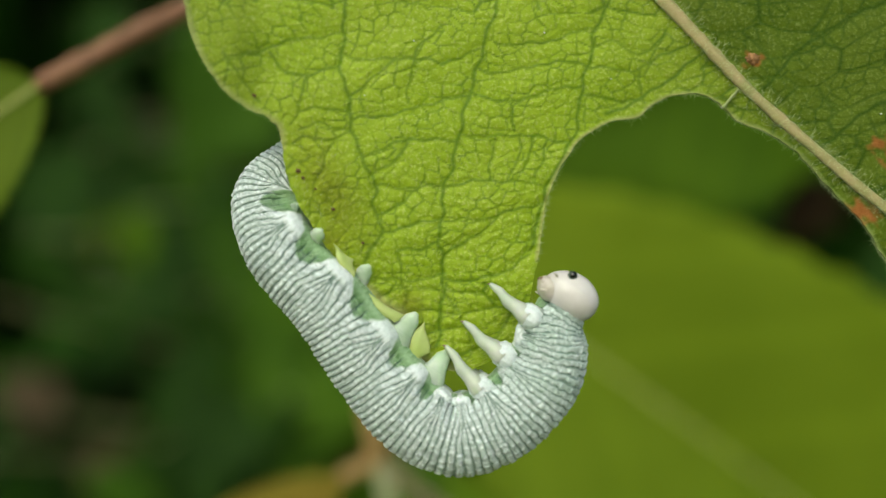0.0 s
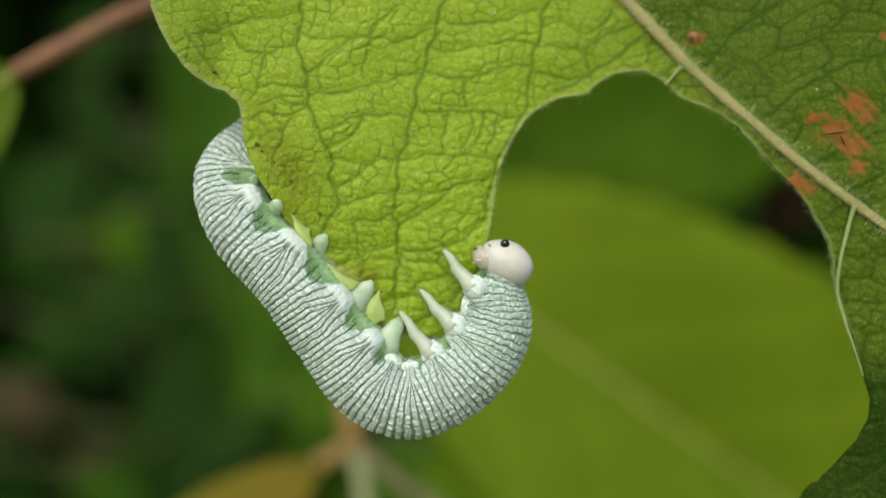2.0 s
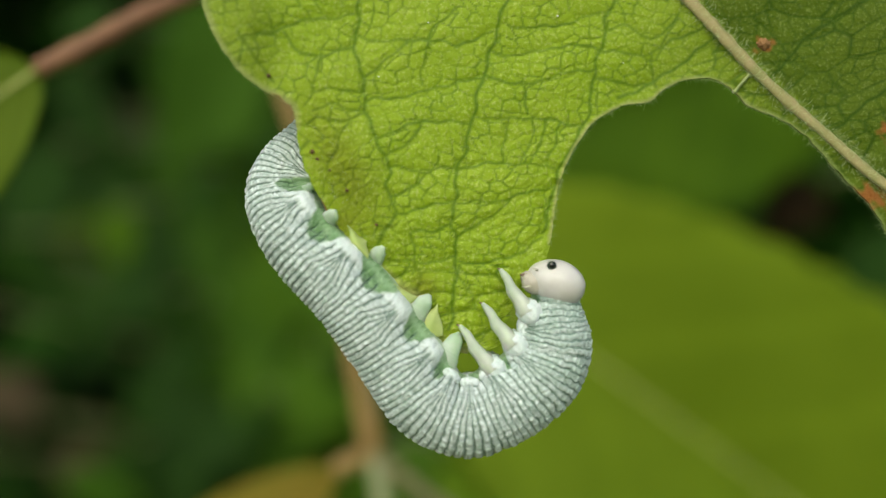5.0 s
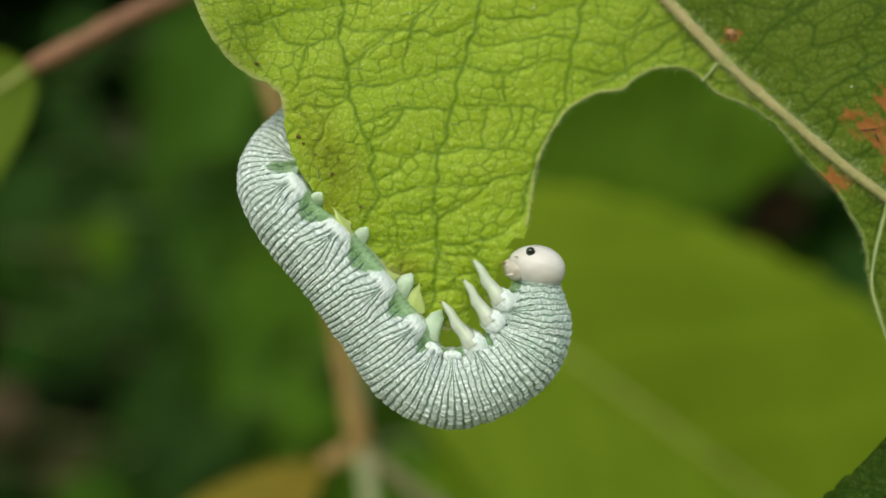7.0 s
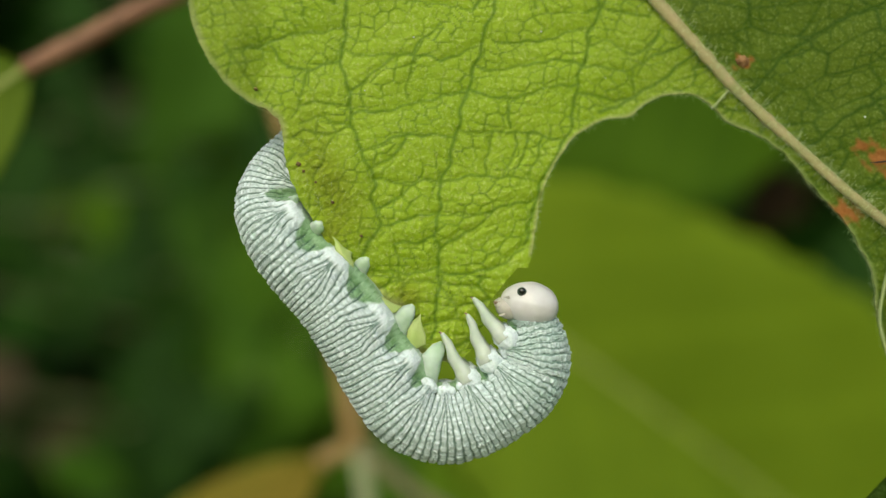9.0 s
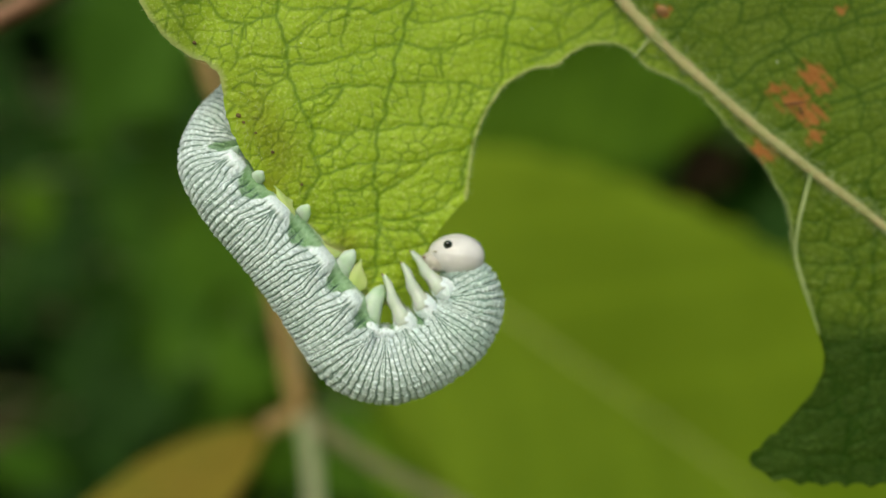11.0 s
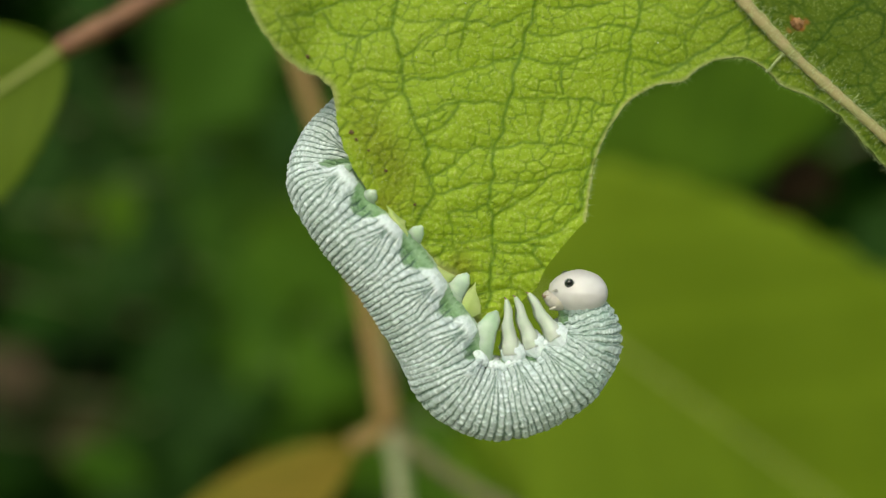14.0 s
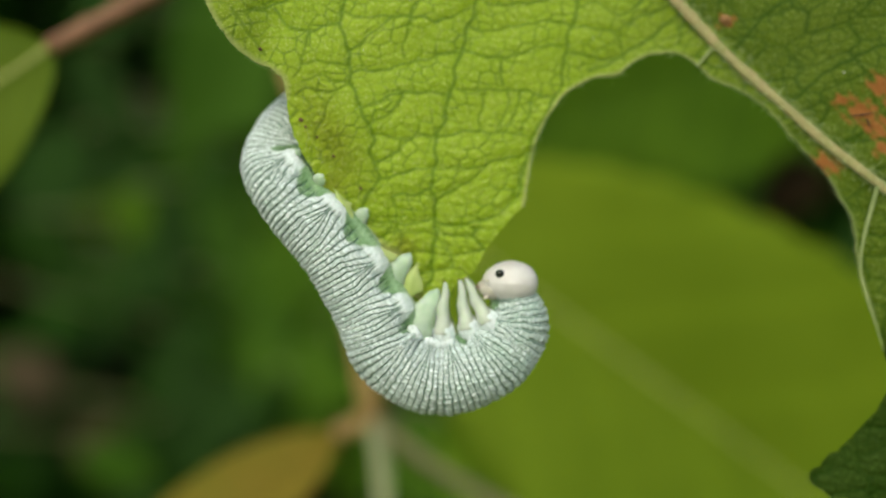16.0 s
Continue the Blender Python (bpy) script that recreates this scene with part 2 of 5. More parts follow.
def tube(points, radii, count=40, sides=12, wobble=0.06, flat=1.0, seed=0):
    """Verts and faces of a closed tapering tube through the points (mm), in metres."""
    rng = np.random.default_rng(seed)
    c = smooth_curve(points, count)
    r = np.interp(np.linspace(0, 1, count), np.linspace(0, 1, len(radii)), radii)
    t = np.gradient(c, axis=0)
    t /= np.linalg.norm(t, axis=1)[:, None]
    up = np.array([0, 1.0, 0])
    a = np.cross(t, up)
    a /= np.linalg.norm(a, axis=1)[:, None] + 1e-9
    b = np.cross(a, t)
    th = np.linspace(0, 2 * np.pi, sides, endpoint=False)
    k = 1 + wobble * rng.standard_normal((count, 1)) + 0.5 * wobble * rng.standard_normal((count, sides))
    v = c[:, None] + (r[:, None] * k)[..., None] * (np.cos(th)[None, :, None] * a[:, None] + flat * np.sin(th)[None, :, None] * b[:, None])
    v = np.vstack([v.reshape(-1, 3), c[0], c[-1]])
    f = []
    for i in range(count - 1):
        for j in range(sides):
            q = (j + 1) % sides
            f.append([i * sides + j, i * sides + q, (i + 1) * sides + q, (i + 1) * sides + j])
    n0 = count * sides
    for j in range(sides):
        q = (j + 1) % sides
        f.append([n0, q, j])
        f.append([n0 + 1, (count - 1) * sides + j, (count - 1) * sides + q])
    return v * MM, f


def ball(cx, cy, cz, rx, ry, rz, rings=28, sides=40, power=2.0, grainy=0.0):
    """An egg-shaped closed mesh, mm."""
    v, f = [], []
    for i in range(1, rings):
        a = math.pi * i / rings
        for j in range(sides):
            b = 2 * math.pi * j / sides
            x, y, z = math.cos(a), math.sin(a) * math.cos(b), math.sin(a) * math.sin(b)
            k = (abs(x) ** power + abs(y) ** power + abs(z) ** power) ** (-1 / power)
            k *= 1 + grainy * noise.noise(Vector((x * 3, y * 3, z * 3)))
            v.append((cx + rx * x * k, cy + ry * y * k, cz + rz * z * k))
    for i in range(rings - 2):
        for j in range(sides):
            q = (j + 1) % sides
            f.append([i * sides + j, i * sides + q, (i + 1) * sides + q, (i + 1) * sides + j])
    f.append(list(range(sides))[::-1])
    f.append([(rings - 2) * sides + j for j in range(sides)])
    return np.array(v), f


# ---- the eaten leaf ----
MIDRIB = [(-4, 30), (2.2, 24.4), (7.3, 18.9), (12.8, 13.0), (14.7, 10.85), (16.9, 8.7), (19.3, 6.55), (21.3, 4.75), (24.4, 2.3), (27.8, -0.4), (34, -5.7), (38, -9.5)]
SECONDARY = [
    [(-4.6, 22), (-5.2, 17.1), (-5.2, 13), (-5.4, 11.2), (-5.1, 9.8), (-4.8, 8.7), (-5.0, 7.9), (-4.5, 7), (-3.7, 5.1), (-3.8, 4.2), (-3.4, 2.8), (-3.8, 2), (-4.3, 1.2)],
    [(5.2, 21), (3.7, 17.7), (2.1, 13.3), (1.4, 10.9), (0.8, 8.9), (0.2, 6.3), (-0.2, 5.2), (-0.4, 4.2), (-0.3, 3.3), (-0.6, 2.3), (-0.3, 1.2), (-0.4, -1.2), (-0.6, -3)],
    [(9.5, 17), (7.7, 13.6), (7.3, 11.7), (6.9, 10.5), (6.6, 8.2), (6.2, 7.2), (5.1, 5.3), (4.65, 3.7), (4.2, 1.9)],
]
OUTER_VEINS = [
    [(13.2, 12.0), (11.2, 10.6), (9.9, 9.6), (8.2, 9.0)],
    [(15.9, 9.8), (18.8, 12.7), (23, 14.8), (28, 16)],
    [(18.8, 6.9), (22, 9.3), (25, 10.5), (31, 12.5)],
    [(21.5, 4.6), (25, 6.3), (30, 8.0)],
    [(23.9, 2.6), (23.3, 0.1), (23.05, -2.1), (24.2, -6.0), (25.4, -10)],
    [(25.9, 1.1), (29, 1.0), (34, 2.5)],
    [(27.5, -0.2), (27.3, -5), (27.0, -10), (25.5, -14)],
]
# cross veins between the side veins, outer edge to midrib
RUNGS_OUTER = [
    [(-11.7, 11.0), (-9.7, 11.6), (-8.0, 12.2), (-5.4, 12.7)], [(-8.1, 10.7), (-7.1, 10.6), (-5.4, 11.0)], [(-7.1, 10.6), (-7.3, 9.4), (-7.8, 8.2)],
    [(-7.6, 8.8), (-6.6, 8.9), (-4.9, 8.9)], [(-7.7, 7.2), (-7.0, 7.5), (-6.1, 7.4), (-4.8, 7.8)], [(-7.4, 7.8), (-6.4, 8.2), (-5.1, 7.8)],
    [(-6.7, 4.9), (-6.4, 6.0), (-5.7, 7.4)], [(-8.8, 11.7), (-8.6, 11.1), (-8.1, 10.6)], [(-9.7, 15.1), (-7.7, 14.9), (-5.3, 15.5)], [(-11.1, 11.6), (-10.0, 10.2), (-9.4, 9.2)],
]
RUNGS_MIDDLE = [
    [(-5.2, 11.6), (-3.7, 11.4), (-1.8, 11.6), (-0.4, 11.3), (1.5, 12.1)], [(-0.4, 13.1), (-1.5, 12.1), (-1.9, 10.9), (-2.1, 9.3)], [(-5.0, 9.6), (-3.8, 10.4), (-2.8, 11.5)],
    [(-4.8, 8.4), (-2.5, 8.8), (-0.1, 9.5), (0.9, 9.6)], [(-4.3, 6.6), (-2.5, 7.3), (-1.0, 7.5), (0.4, 7.3)], [(-3.9, 5.7), (-2.8, 6.2), (-2.1, 7.3)],
    [(-3.7, 5.1), (-2.2, 5.0), (-0.4, 5.1)], [(-3.7, 3.5), (-2.8, 4.0), (-1.6, 5.0)], [(-3.4, 2.8), (-2.1, 3.0), (-0.4, 3.5)], [(-2.6, 1.8), (-1.5, 1.9), (-0.7, 2.3)],
    [(-3.8, 0.5), (-2.5, 0.3), (-0.3, 0.5)], [(-2.5, -0.3), (-2.4, 1.2), (-2.6, 1.8)],
]
RUNGS_INNER = [
    [(2.4, 12.5), (4.1, 12.4), (7.6, 13.4)], [(1.7, 11.0), (3.2, 11.0), (5.1, 11.5), (7.2, 11.5)], [(1.1, 9.9), (2.9, 9.4), (4.3, 9.8), (6.8, 10.4)], [(3.1, 9.3), (3.4, 8.0)],
    [(0.6, 7.8), (2.3, 7.6), (3.5, 7.8), (6.2, 7.4)], [(-0.2, 5.1), (2.0, 5.4), (5.1, 5.2)], [(-0.3, 3.3), (2.0, 3.5), (4.8, 4.3)], [(3.7, 7.8), (3.5, 6.4), (3.0, 5.4)],
    [(4.4, 7.7), (3.9, 6.1), (3.6, 5.4)], [(5.1, 7.5), (4.6, 6.0), (4.4, 5.3)], [(2.3, 7.6), (2.2, 6.5), (2.0, 5.4)], [(-0.3, 1.6), (1.4, 2.6), (2.6, 3.7)], [(-0.3, 0.3), (2.0, 0.4), (4.2, 1.6)],
]
RUNGS_RIBSIDE = [
    [(6.9, 9.9), (8.2, 9.7), (9.8, 9.6)], [(7.1, 11.4), (9.5, 11.2), (11.3, 12.0), (12.6, 12.7)], [(7.6, 12.5), (8.5, 12.7), (10.1, 12.0), (11.3, 13.2)], [(9.8, 11.2), (10.0, 10.3), (10.2, 9.5)],
    [(7.7, 15.4), (9.5, 14.9), (10.7, 15.2)],
]
# where the margin stood on the bitten side at the start and at the end: height, distance
MARGIN_FIRST = [(1.3, 4.62), (0.73, 4.42), (-1.0, 4.1), (-2.77, 3.4), (-3.9, 2.1), (-4.4, 0.9)]
MARGIN_LAST = [(1.3, 4.55), (0.9, 4.1), (-0.25, 3.1), (-1.04, 2.5), (-2.28, 1.9), (-3.1, 0.75), (-4.4, 0.3)]


def margin(rows, z):
    zs, xs = zip(*reversed(rows))
    return np.interp(z, zs, xs)


LEFT = [(-13.9, 18.5), (-13.0, 14.1), (-12.6, 12.5), (-11.7, 10.6), (-10.2, 9.05), (-8.5, 8.1), (-8.3, 7.0), (-7.95, 5.35), (-7.3, 3.95),
        (-6.6, 2.7), (-5.85, 1.55), (-5.0, 0.55), (-3.3, -0.98), (-2.15, -1.75), (-1.9, -2.9), (-1.2, -3.9), (0.3, -4.4)]
NOTCH = [(4.55, 1.3), (4.72, 2.4), (4.98, 4.0), (5.45, 5.5), (6.6, 7.35), (7.6, 8.1), (8.6, 8.58), (9.85, 8.75), (10.5, 9.32), (11.6, 9.85), (12.85, 9.9),
         (13.8, 9.55), (15.0, 8.5), (16.2, 8.0), (17.4, 7.2), (18.6, 6.1), (19.8, 4.6), (21.1, 3.3), (21.9, 2.0), (22.6, 0.7), (22.9, -1.0),
         (23.1, -2.3), (24.0, -4.9), (24.75, -7.9), (24.1, -9.9), (22.1, -12.2), (20.65, -13.8), (21.5, -14.75), (24.1, -15.25), (28.2, -15.3)]
# unseen part of the margin, stretched far right to shade the olive leaf
UPPER = [(36, -15.0), (44, -12.5), (50, -6), (51, 3), (46, 14), (36, 23), (22, 28.5), (9, 30.5), (0, 31), (-8, 28), (-12.5, 23)]


def leaf_outline():
    """The margin now left, millimetres: smooth outer edge, ragged where it was bitten."""
    rng = np.random.default_rng(3)
    bitten = [(margin(MARGIN_LAST, z), z) for z in np.arange(-4.3, 1.25, 0.3)]
    a = smooth_curve(LEFT, 260)
    c = smooth_curve(NOTCH, 520)
    c[:, 1] += np.where(c[:, 1] < -12.3, 0.3 * np.abs(np.sin(c[:, 0] * 2.4 + c[:, 1])), 0)
    d = smooth_curve([NOTCH[-1]] + UPPER + [LEFT[0]], 300)[1:-1]
    for s in (a, c):
        w = np.convolve(rng.standard_normal(len(s) + 8), np.ones(5) / 5, "same")[4:-4] * 0.09
        w[:3] = w[-3:] = 0
        s += w[:, None] * np.array([0.8, 0.6])
    return np.vstack([a, np.array(bitten), c, d])


def jitter(i, j, salt):
    v = np.sin(i * 127.1 + j * 311.7 + salt * 74.7) * 43758.5453
    return v - np.floor(v)


def cells(x, z, sx, sz, salt):
    """Distance to the border between scattered cells, in cell units."""
    u, v = x / sx, z / sz
    i0, j0 = np.floor(u), np.floor(v)
    f1, f2 = np.full(x.shape, 9.0), np.full(x.shape, 9.0)
    p1, p2 = np.zeros((2,) + x.shape), np.zeros((2,) + x.shape)
    for di in (-1, 0, 1):
        for dj in (-1, 0, 1):
            i, j = i0 + di, j0 + dj
            p = np.stack([i + 0.12 + 0.76 * jitter(i, j, salt), j + 0.12 + 0.76 * jitter(i, j, salt + 1)])
            d = np.hypot(p[0] - u, p[1] - v)
            first, second = d < f1, (d >= f1) & (d < f2)
            p2 = np.where(first, p1, np.where(second, p, p2))
            f2 = np.where(first, f1, np.where(second, d, f2))
            p1, f1 = np.where(first, p, p1), np.where(first, d, f1)
    return (f2 ** 2 - f1 ** 2) / (2 * np.maximum(np.hypot(*(p2 - p1)), 0.2))


def to_line(x, z, pts):
    p = np.asarray(pts, float)
    best = np.full(x.shape, 99.0)
    for (ax, az), (bx, bz) in zip(p[:-1], p[1:]):
        dx, dz = bx - ax, bz - az
        u = np.clip(((x - ax) * dx + (z - az) * dz) / (dx * dx + dz * dz), 0, 1)
        best = np.minimum(best, np.hypot(x - ax - u * dx, z - az - u * dz))
    return best


SEC_CURVES = [smooth_curve(s, 34) for s in SECONDARY] + [smooth_curve(s, 26) for s in OUTER_VEINS]
RUNG_CURVES = [smooth_curve(s, 8) for s in RUNGS_OUTER + RUNGS_MIDDLE + RUNGS_INNER + RUNGS_RIBSIDE]
RIB_CURVE = smooth_curve(MIDRIB, 60)


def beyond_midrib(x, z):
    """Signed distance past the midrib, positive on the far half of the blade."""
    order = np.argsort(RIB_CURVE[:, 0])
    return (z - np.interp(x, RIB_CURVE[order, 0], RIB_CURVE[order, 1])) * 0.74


def blade_depth(x, z):
    """How far back the blade lies: two halves folded at the midrib, a rolled outer edge."""
    return 2.0 - 0.2 * np.log1p(np.exp((10 - x) * 1.2)) / 1.2 - 0.09 * np.log1p(np.exp((x - 10) * 1.2)) / 1.2 + 0.5 * np.exp(-((x + 12.5) / 1.6) ** 2)


def blade_fields(x, z):
    """Depth, vein mask, painted shade, rust and stain over the blade."""
    wx = x + 0.35 * np.sin(z * 0.9 + 1.3 * np.sin(x * 0.5)) + 0.03 * np.sin(z * 3.1 + x)
    wz = z + 0.35 * np.sin(x * 0.8 + 1.1 * np.sin(z * 0.45)) + 0.03 * np.sin(x * 2.7 - z) - 0.18 * x
    # darker mask: painted shade beyond the midrib and low right, plus the outer edge
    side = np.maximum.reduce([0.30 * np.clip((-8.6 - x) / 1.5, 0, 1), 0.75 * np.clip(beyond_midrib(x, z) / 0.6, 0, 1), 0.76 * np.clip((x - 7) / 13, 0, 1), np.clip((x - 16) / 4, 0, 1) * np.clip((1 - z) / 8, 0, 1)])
    vx, vz = x + 0.07 * np.sin(z * 2.9 + x) + 0.04 * np.sin(z * 6.1 - x * 2), z + 0.07 * np.sin(x * 2.7 - z) + 0.04 * np.sin(x * 5.7 + z * 2)
    sec = np.minimum.reduce([to_line(vx, vz, c) for c in SEC_CURVES])
    # cross veins between the side veins, a looser net beyond the midrib and on the torn tip
    t1 = cells(wx + 0.25 * wz, wz, 2.7, 1.45, 5) * 1.8
    near = (x < 13) & (beyond_midrib(x, z) < 0)
    if near.any():
        rung = np.minimum.reduce([to_line(vx[near], vz[near], c) for c in RUNG_CURVES])
        t1[near] = np.where((vz[near] < 0.1) | (vz[near] > 14), np.minimum(rung, t1[near]), rung)
    t2 = cells(wx, wz + 0.3 * wx, 0.80, 0.62, 11) * 0.70
    t3 = cells(wz, wx, 0.40, 0.36, 23) * 0.38
    sec_m = np.maximum(np.exp(-(sec / 0.125) ** 2), 0.30 * np.exp(-(sec / 0.28) ** 2))
    m1 = np.maximum(np.exp(-(t1 / 0.095) ** 2), 0.25 * np.exp(-(t1 / 0.22) ** 2))
    m2, m3 = np.exp(-(t2 / 0.065) ** 2), np.exp(-(t3 / 0.045) ** 2)
    vein = np.clip(np.maximum.reduce([sec_m, (0.88 + 0.12 * np.sin(x * 0.9 + z * 1.3)) * m1, (0.62 + 0.24 * np.sin(x * 1.6 - z * 1.8) + 0.10 * side) * m2, (0.16 + 0.1 * np.sin(x + 2 * z)) * m3]), 0, 1)
    swell = (1 - 0.4 * side) * (1 + 0.9 * np.clip((7 - z) / 8, 0, 1))
    puff = 0.060 * (1 - np.exp(-(t1 / 0.30) ** 2)) + 0.05 * (1 - np.exp(-(sec / 0.45) ** 2)) + 0.036 * (1 - np.exp(-(t2 / 0.17) ** 2)) + 0.035 * (1 - np.exp(-(t3 / 0.09) ** 2)) - 0.10
    crumple = np.exp(-(np.abs(x + 6.0 + 0.45 * (z - 5.0)) ** 2 / 1.7 + (z - 4.8) ** 2 / 7.0))
    y = blade_depth(x, z) - puff * swell + 0.07 * np.sin(x * 1.1 + z * 0.5) + 0.05 * np.sin(z * 1.4 - x * 0.6)
    y = y - 0.42 * np.exp(-((x + 10.6) / 1.1) ** 2) * np.clip((z - 8.5) / 2, 0, 1)
    knobs = cells(wx + 0.3 * np.sin(z * 4), wz, 0.46, 0.38, 31)
    y = y - crumple * (0.10 * np.minimum(1, knobs / 0.34) + 0.05 * np.sin(x * 3.1 + 1.5 * np.sin(z * 1.7)) * np.sin(z * 3.7 + x))
    rust = np.zeros(x.shape)
    for cx, cz, r in ((15.67, 11.66, 0.42), (21.15, 3.75, 0.75), (23.1, 6.55, 0.75), (23.9, 8.0, 0.65), (22.0, 7.25, 0.42), (24.1, 4.6, 0.45), (23.9, 5.8, 0.7), (24.6, 7.4, 0.5), (25.6, 11.6, 0.3)):
        d = np.hypot(x - cx, (z - cz) * 1.1) / (1.3 * r)
        rust = np.maximum(rust, np.clip((1.0 - d + 0.9 * (np.minimum(t3, 0.2) - 0.1) + 0.28 * np.sin(x * 4.3 + 1.7 * np.sin(z * 3.1)) * np.sin(z * 5.2 - 1.3 * np.sin(x * 2.7)) + 0.22 * np.sin(x * 9.1 + z * 7.3)) * 1.8, 0, 1))
    stain = 0.75 * crumple + np.exp(-((x + 2.0) ** 2 + (z + 1.0) ** 2) / 0.5) + 0.9 * np.exp(-(np.hypot(x + 6.0, z - 2.2) / 0.7) ** 2)
    # the torn edge's backlit paleness is painted into the rim as well
    rim = np.maximum.reduce([0.9 * np.exp(-(to_line(x, z, LEFT_CURVE) / 0.30) ** 2), np.exp(-(to_line(x, z, NOTCH_CURVE) / 0.16) ** 2) * np.clip((z + 7) / 5, 0, 1), np.exp(-(to_line(x, z, TORN_CURVE) / 0.45) ** 2)])
    return y, vein, side, np.clip(rust, 0, 1), np.clip(stain, 0, 1), rim


LEFT_CURVE = smooth_curve(LEFT[:7], 40)
TORN_CURVE = smooth_curve(LEFT[11:], 20)
NOTCH_CURVE = smooth_curve(NOTCH, 110)


def inside(x, z, poly):
    hit = np.zeros(x.shape, bool)
    px, pz = poly[:, 0], poly[:, 1]
    qx, qz = np.roll(px, -1), np.roll(pz, -1)
    for a, b, c, d in zip(px, pz, qx, qz):
        if b == d:
            continue
        hit ^= ((b > z) != (d > z)) & (x < (c - a) * (z - b) / (d - b) + a)
    return hit


def open_edges(quads, n):
    """The edges that only one quad has."""
    a, b = quads.ravel(), np.roll(quads, -1, axis=1).ravel()
    lone = ~np.isin(a.astype(np.int64) * n + b, b.astype(np.int64) * n + a)
    return a[lone], b[lone]


def sheet(name, x, z, quads, mat, parent, thick=0.22, origin=(0, 0, 0), label=""):
    """A blade of the given thickness over flat points and quads, with its fields stored on it."""
    y, vein, side, rust, stain, rim = blade_fields(x, z)
    n = len(x)
    front = np.stack([x, y, z], 1)
    # the rim has points of its own, so that its shading stays off the two faces
    a, b = open_edges(quads, n)
    rim_at, back = np.unique(np.r_[a, b], return_inverse=True)
    a, b = back[:len(a)] + 2 * n, back[len(a):] + 2 * n
    m = len(rim_at)
    two = lambda q: np.concatenate([q, q, q[rim_at], q[rim_at]])
    v = two(front) - np.asarray(origin)
    v[n:2 * n, 1] += thick
    v[2 * n + m:, 1] += thick
    faces = quads.tolist() + (quads[:, ::-1] + n).tolist() + np.stack([b, a, a + m, b + m], 1).tolist()
    return mesh_object(name, v * MM, faces, mat, parent, label, {"vein": two(vein), "shade_tone": two(side), "rust": two(rust), "stain": two(stain), "rim": two(rim)},
                       {"blade": two(front)})


def eaten_leaf():
    leaf = empty("eaten_leaf", (0, 0, HEIGHT), "yellow-green birch-like leaf with chewed margins hanging from a twig", "leaf")
    out = leaf_outline()
    h = 0.09
    gx, gz = np.arange(-15, 52.5, h), np.arange(-16.5, 32, h)
    X, Z = [a.ravel() for a in np.meshgrid(gx, gz)]
    ok = inside(X, Z, out)
    nx = len(gx)
    grid = np.arange(len(X)).reshape(len(gz), nx)
    # cells with most corners inside stay; their loose corners are drawn onto the margin
    q = np.stack([grid[:-1, :-1], grid[:-1, 1:], grid[1:, 1:], grid[1:, :-1]], -1).reshape(-1, 4)
    q = q[ok[q].sum(1) >= 3]
    used, back = np.unique(q, return_inverse=True)
    q = back.reshape(-1, 4)
    x, z = X[used].copy(), Z[used].copy()
    rim = np.unique(np.concatenate(open_edges(q, len(x))))
    seg_a, seg_b = out, np.roll(out, -1, axis=0)
    for k in rim:
        p = np.array([x[k], z[k]])
        d = seg_b - seg_a
        u = np.clip(((p - seg_a) * d).sum(1) / np.maximum((d * d).sum(1), 1e-9), 0, 1)
        c = seg_a + u[:, None] * d
        i = np.argmin(((c - p) ** 2).sum(1))
        if np.hypot(*(c[i] - p)) < 2 * h:
            x[k], z[k] = c[i]
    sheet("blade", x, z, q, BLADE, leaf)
    rc = smooth_curve(MIDRIB, 70)
    line = np.stack([rc[:, 0], blade_depth(rc[:, 0], rc[:, 1]) - 0.12, rc[:, 1]], 1)
    v, f = tube(line[::3], [0.48, 0.42, 0.35, 0.29, 0.25, 0.21, 0.13], 160, 16, 0.07, 0.6, seed=4)
    mesh_object("midrib", v, f, RIB, leaf, "pale beige raised midrib")
    c = SEC_CURVES[7][:21]
    line = np.stack([c[:, 0], blade_depth(c[:, 0], c[:, 1]) - 0.12, c[:, 1]], 1)
    v, f = tube(line[::3], [0.13, 0.11, 0.10, 0.05], 50, 8, 0.10, seed=7)
    mesh_object("side_vein", v, f, RIBGREEN, leaf, "pale green side vein")
    petiole = [(-4, 1.0, 30), (-7, 2, 35), (-9, 5, 42), (-9, 8, 51)]
    v, f = tube(petiole, [0.6, 0.7, 0.9], 30, 12, 0.03, seed=8)
    mesh_object("petiole", v, f, PETIOLE, leaf)
    # short pale hairs on the margin of the notch and along the midrib
    rng = np.random.default_rng(12)
    hv, hf = [], []

    def hair(p, d, length, r):
        d = d / np.linalg.norm(d)
        a = np.cross(d, [0.3, 1, 0.2])
        a /= np.linalg.norm(a)
        b = np.cross(d, a)
        k = len(hv)
        for s in range(3):
            th = s * 2.094
            hv.append(p + r * (math.cos(th) * a + math.sin(th) * b))
        bend = 0.25 * length * rng.standard_normal(3)
        hv.append(p + d * length + bend)
        hf.extend([[k, k + 1, k + 3], [k + 1, k + 2, k + 3], [k + 2, k, k + 3]])

    notch = smooth_curve(NOTCH, 1800)
    tang = np.gradient(notch, axis=0)
    for i in range(0, 1800):
        if rng.random() < 0.6 and notch[i, 1] > -4:
            n2 = np.array([tang[i, 1], -tang[i, 0]])
            n2 /= np.linalg.norm(n2)
            p = np.array([notch[i, 0], blade_depth(notch[i, 0], notch[i, 1]) + 0.1 * rng.random(), notch[i, 1]])
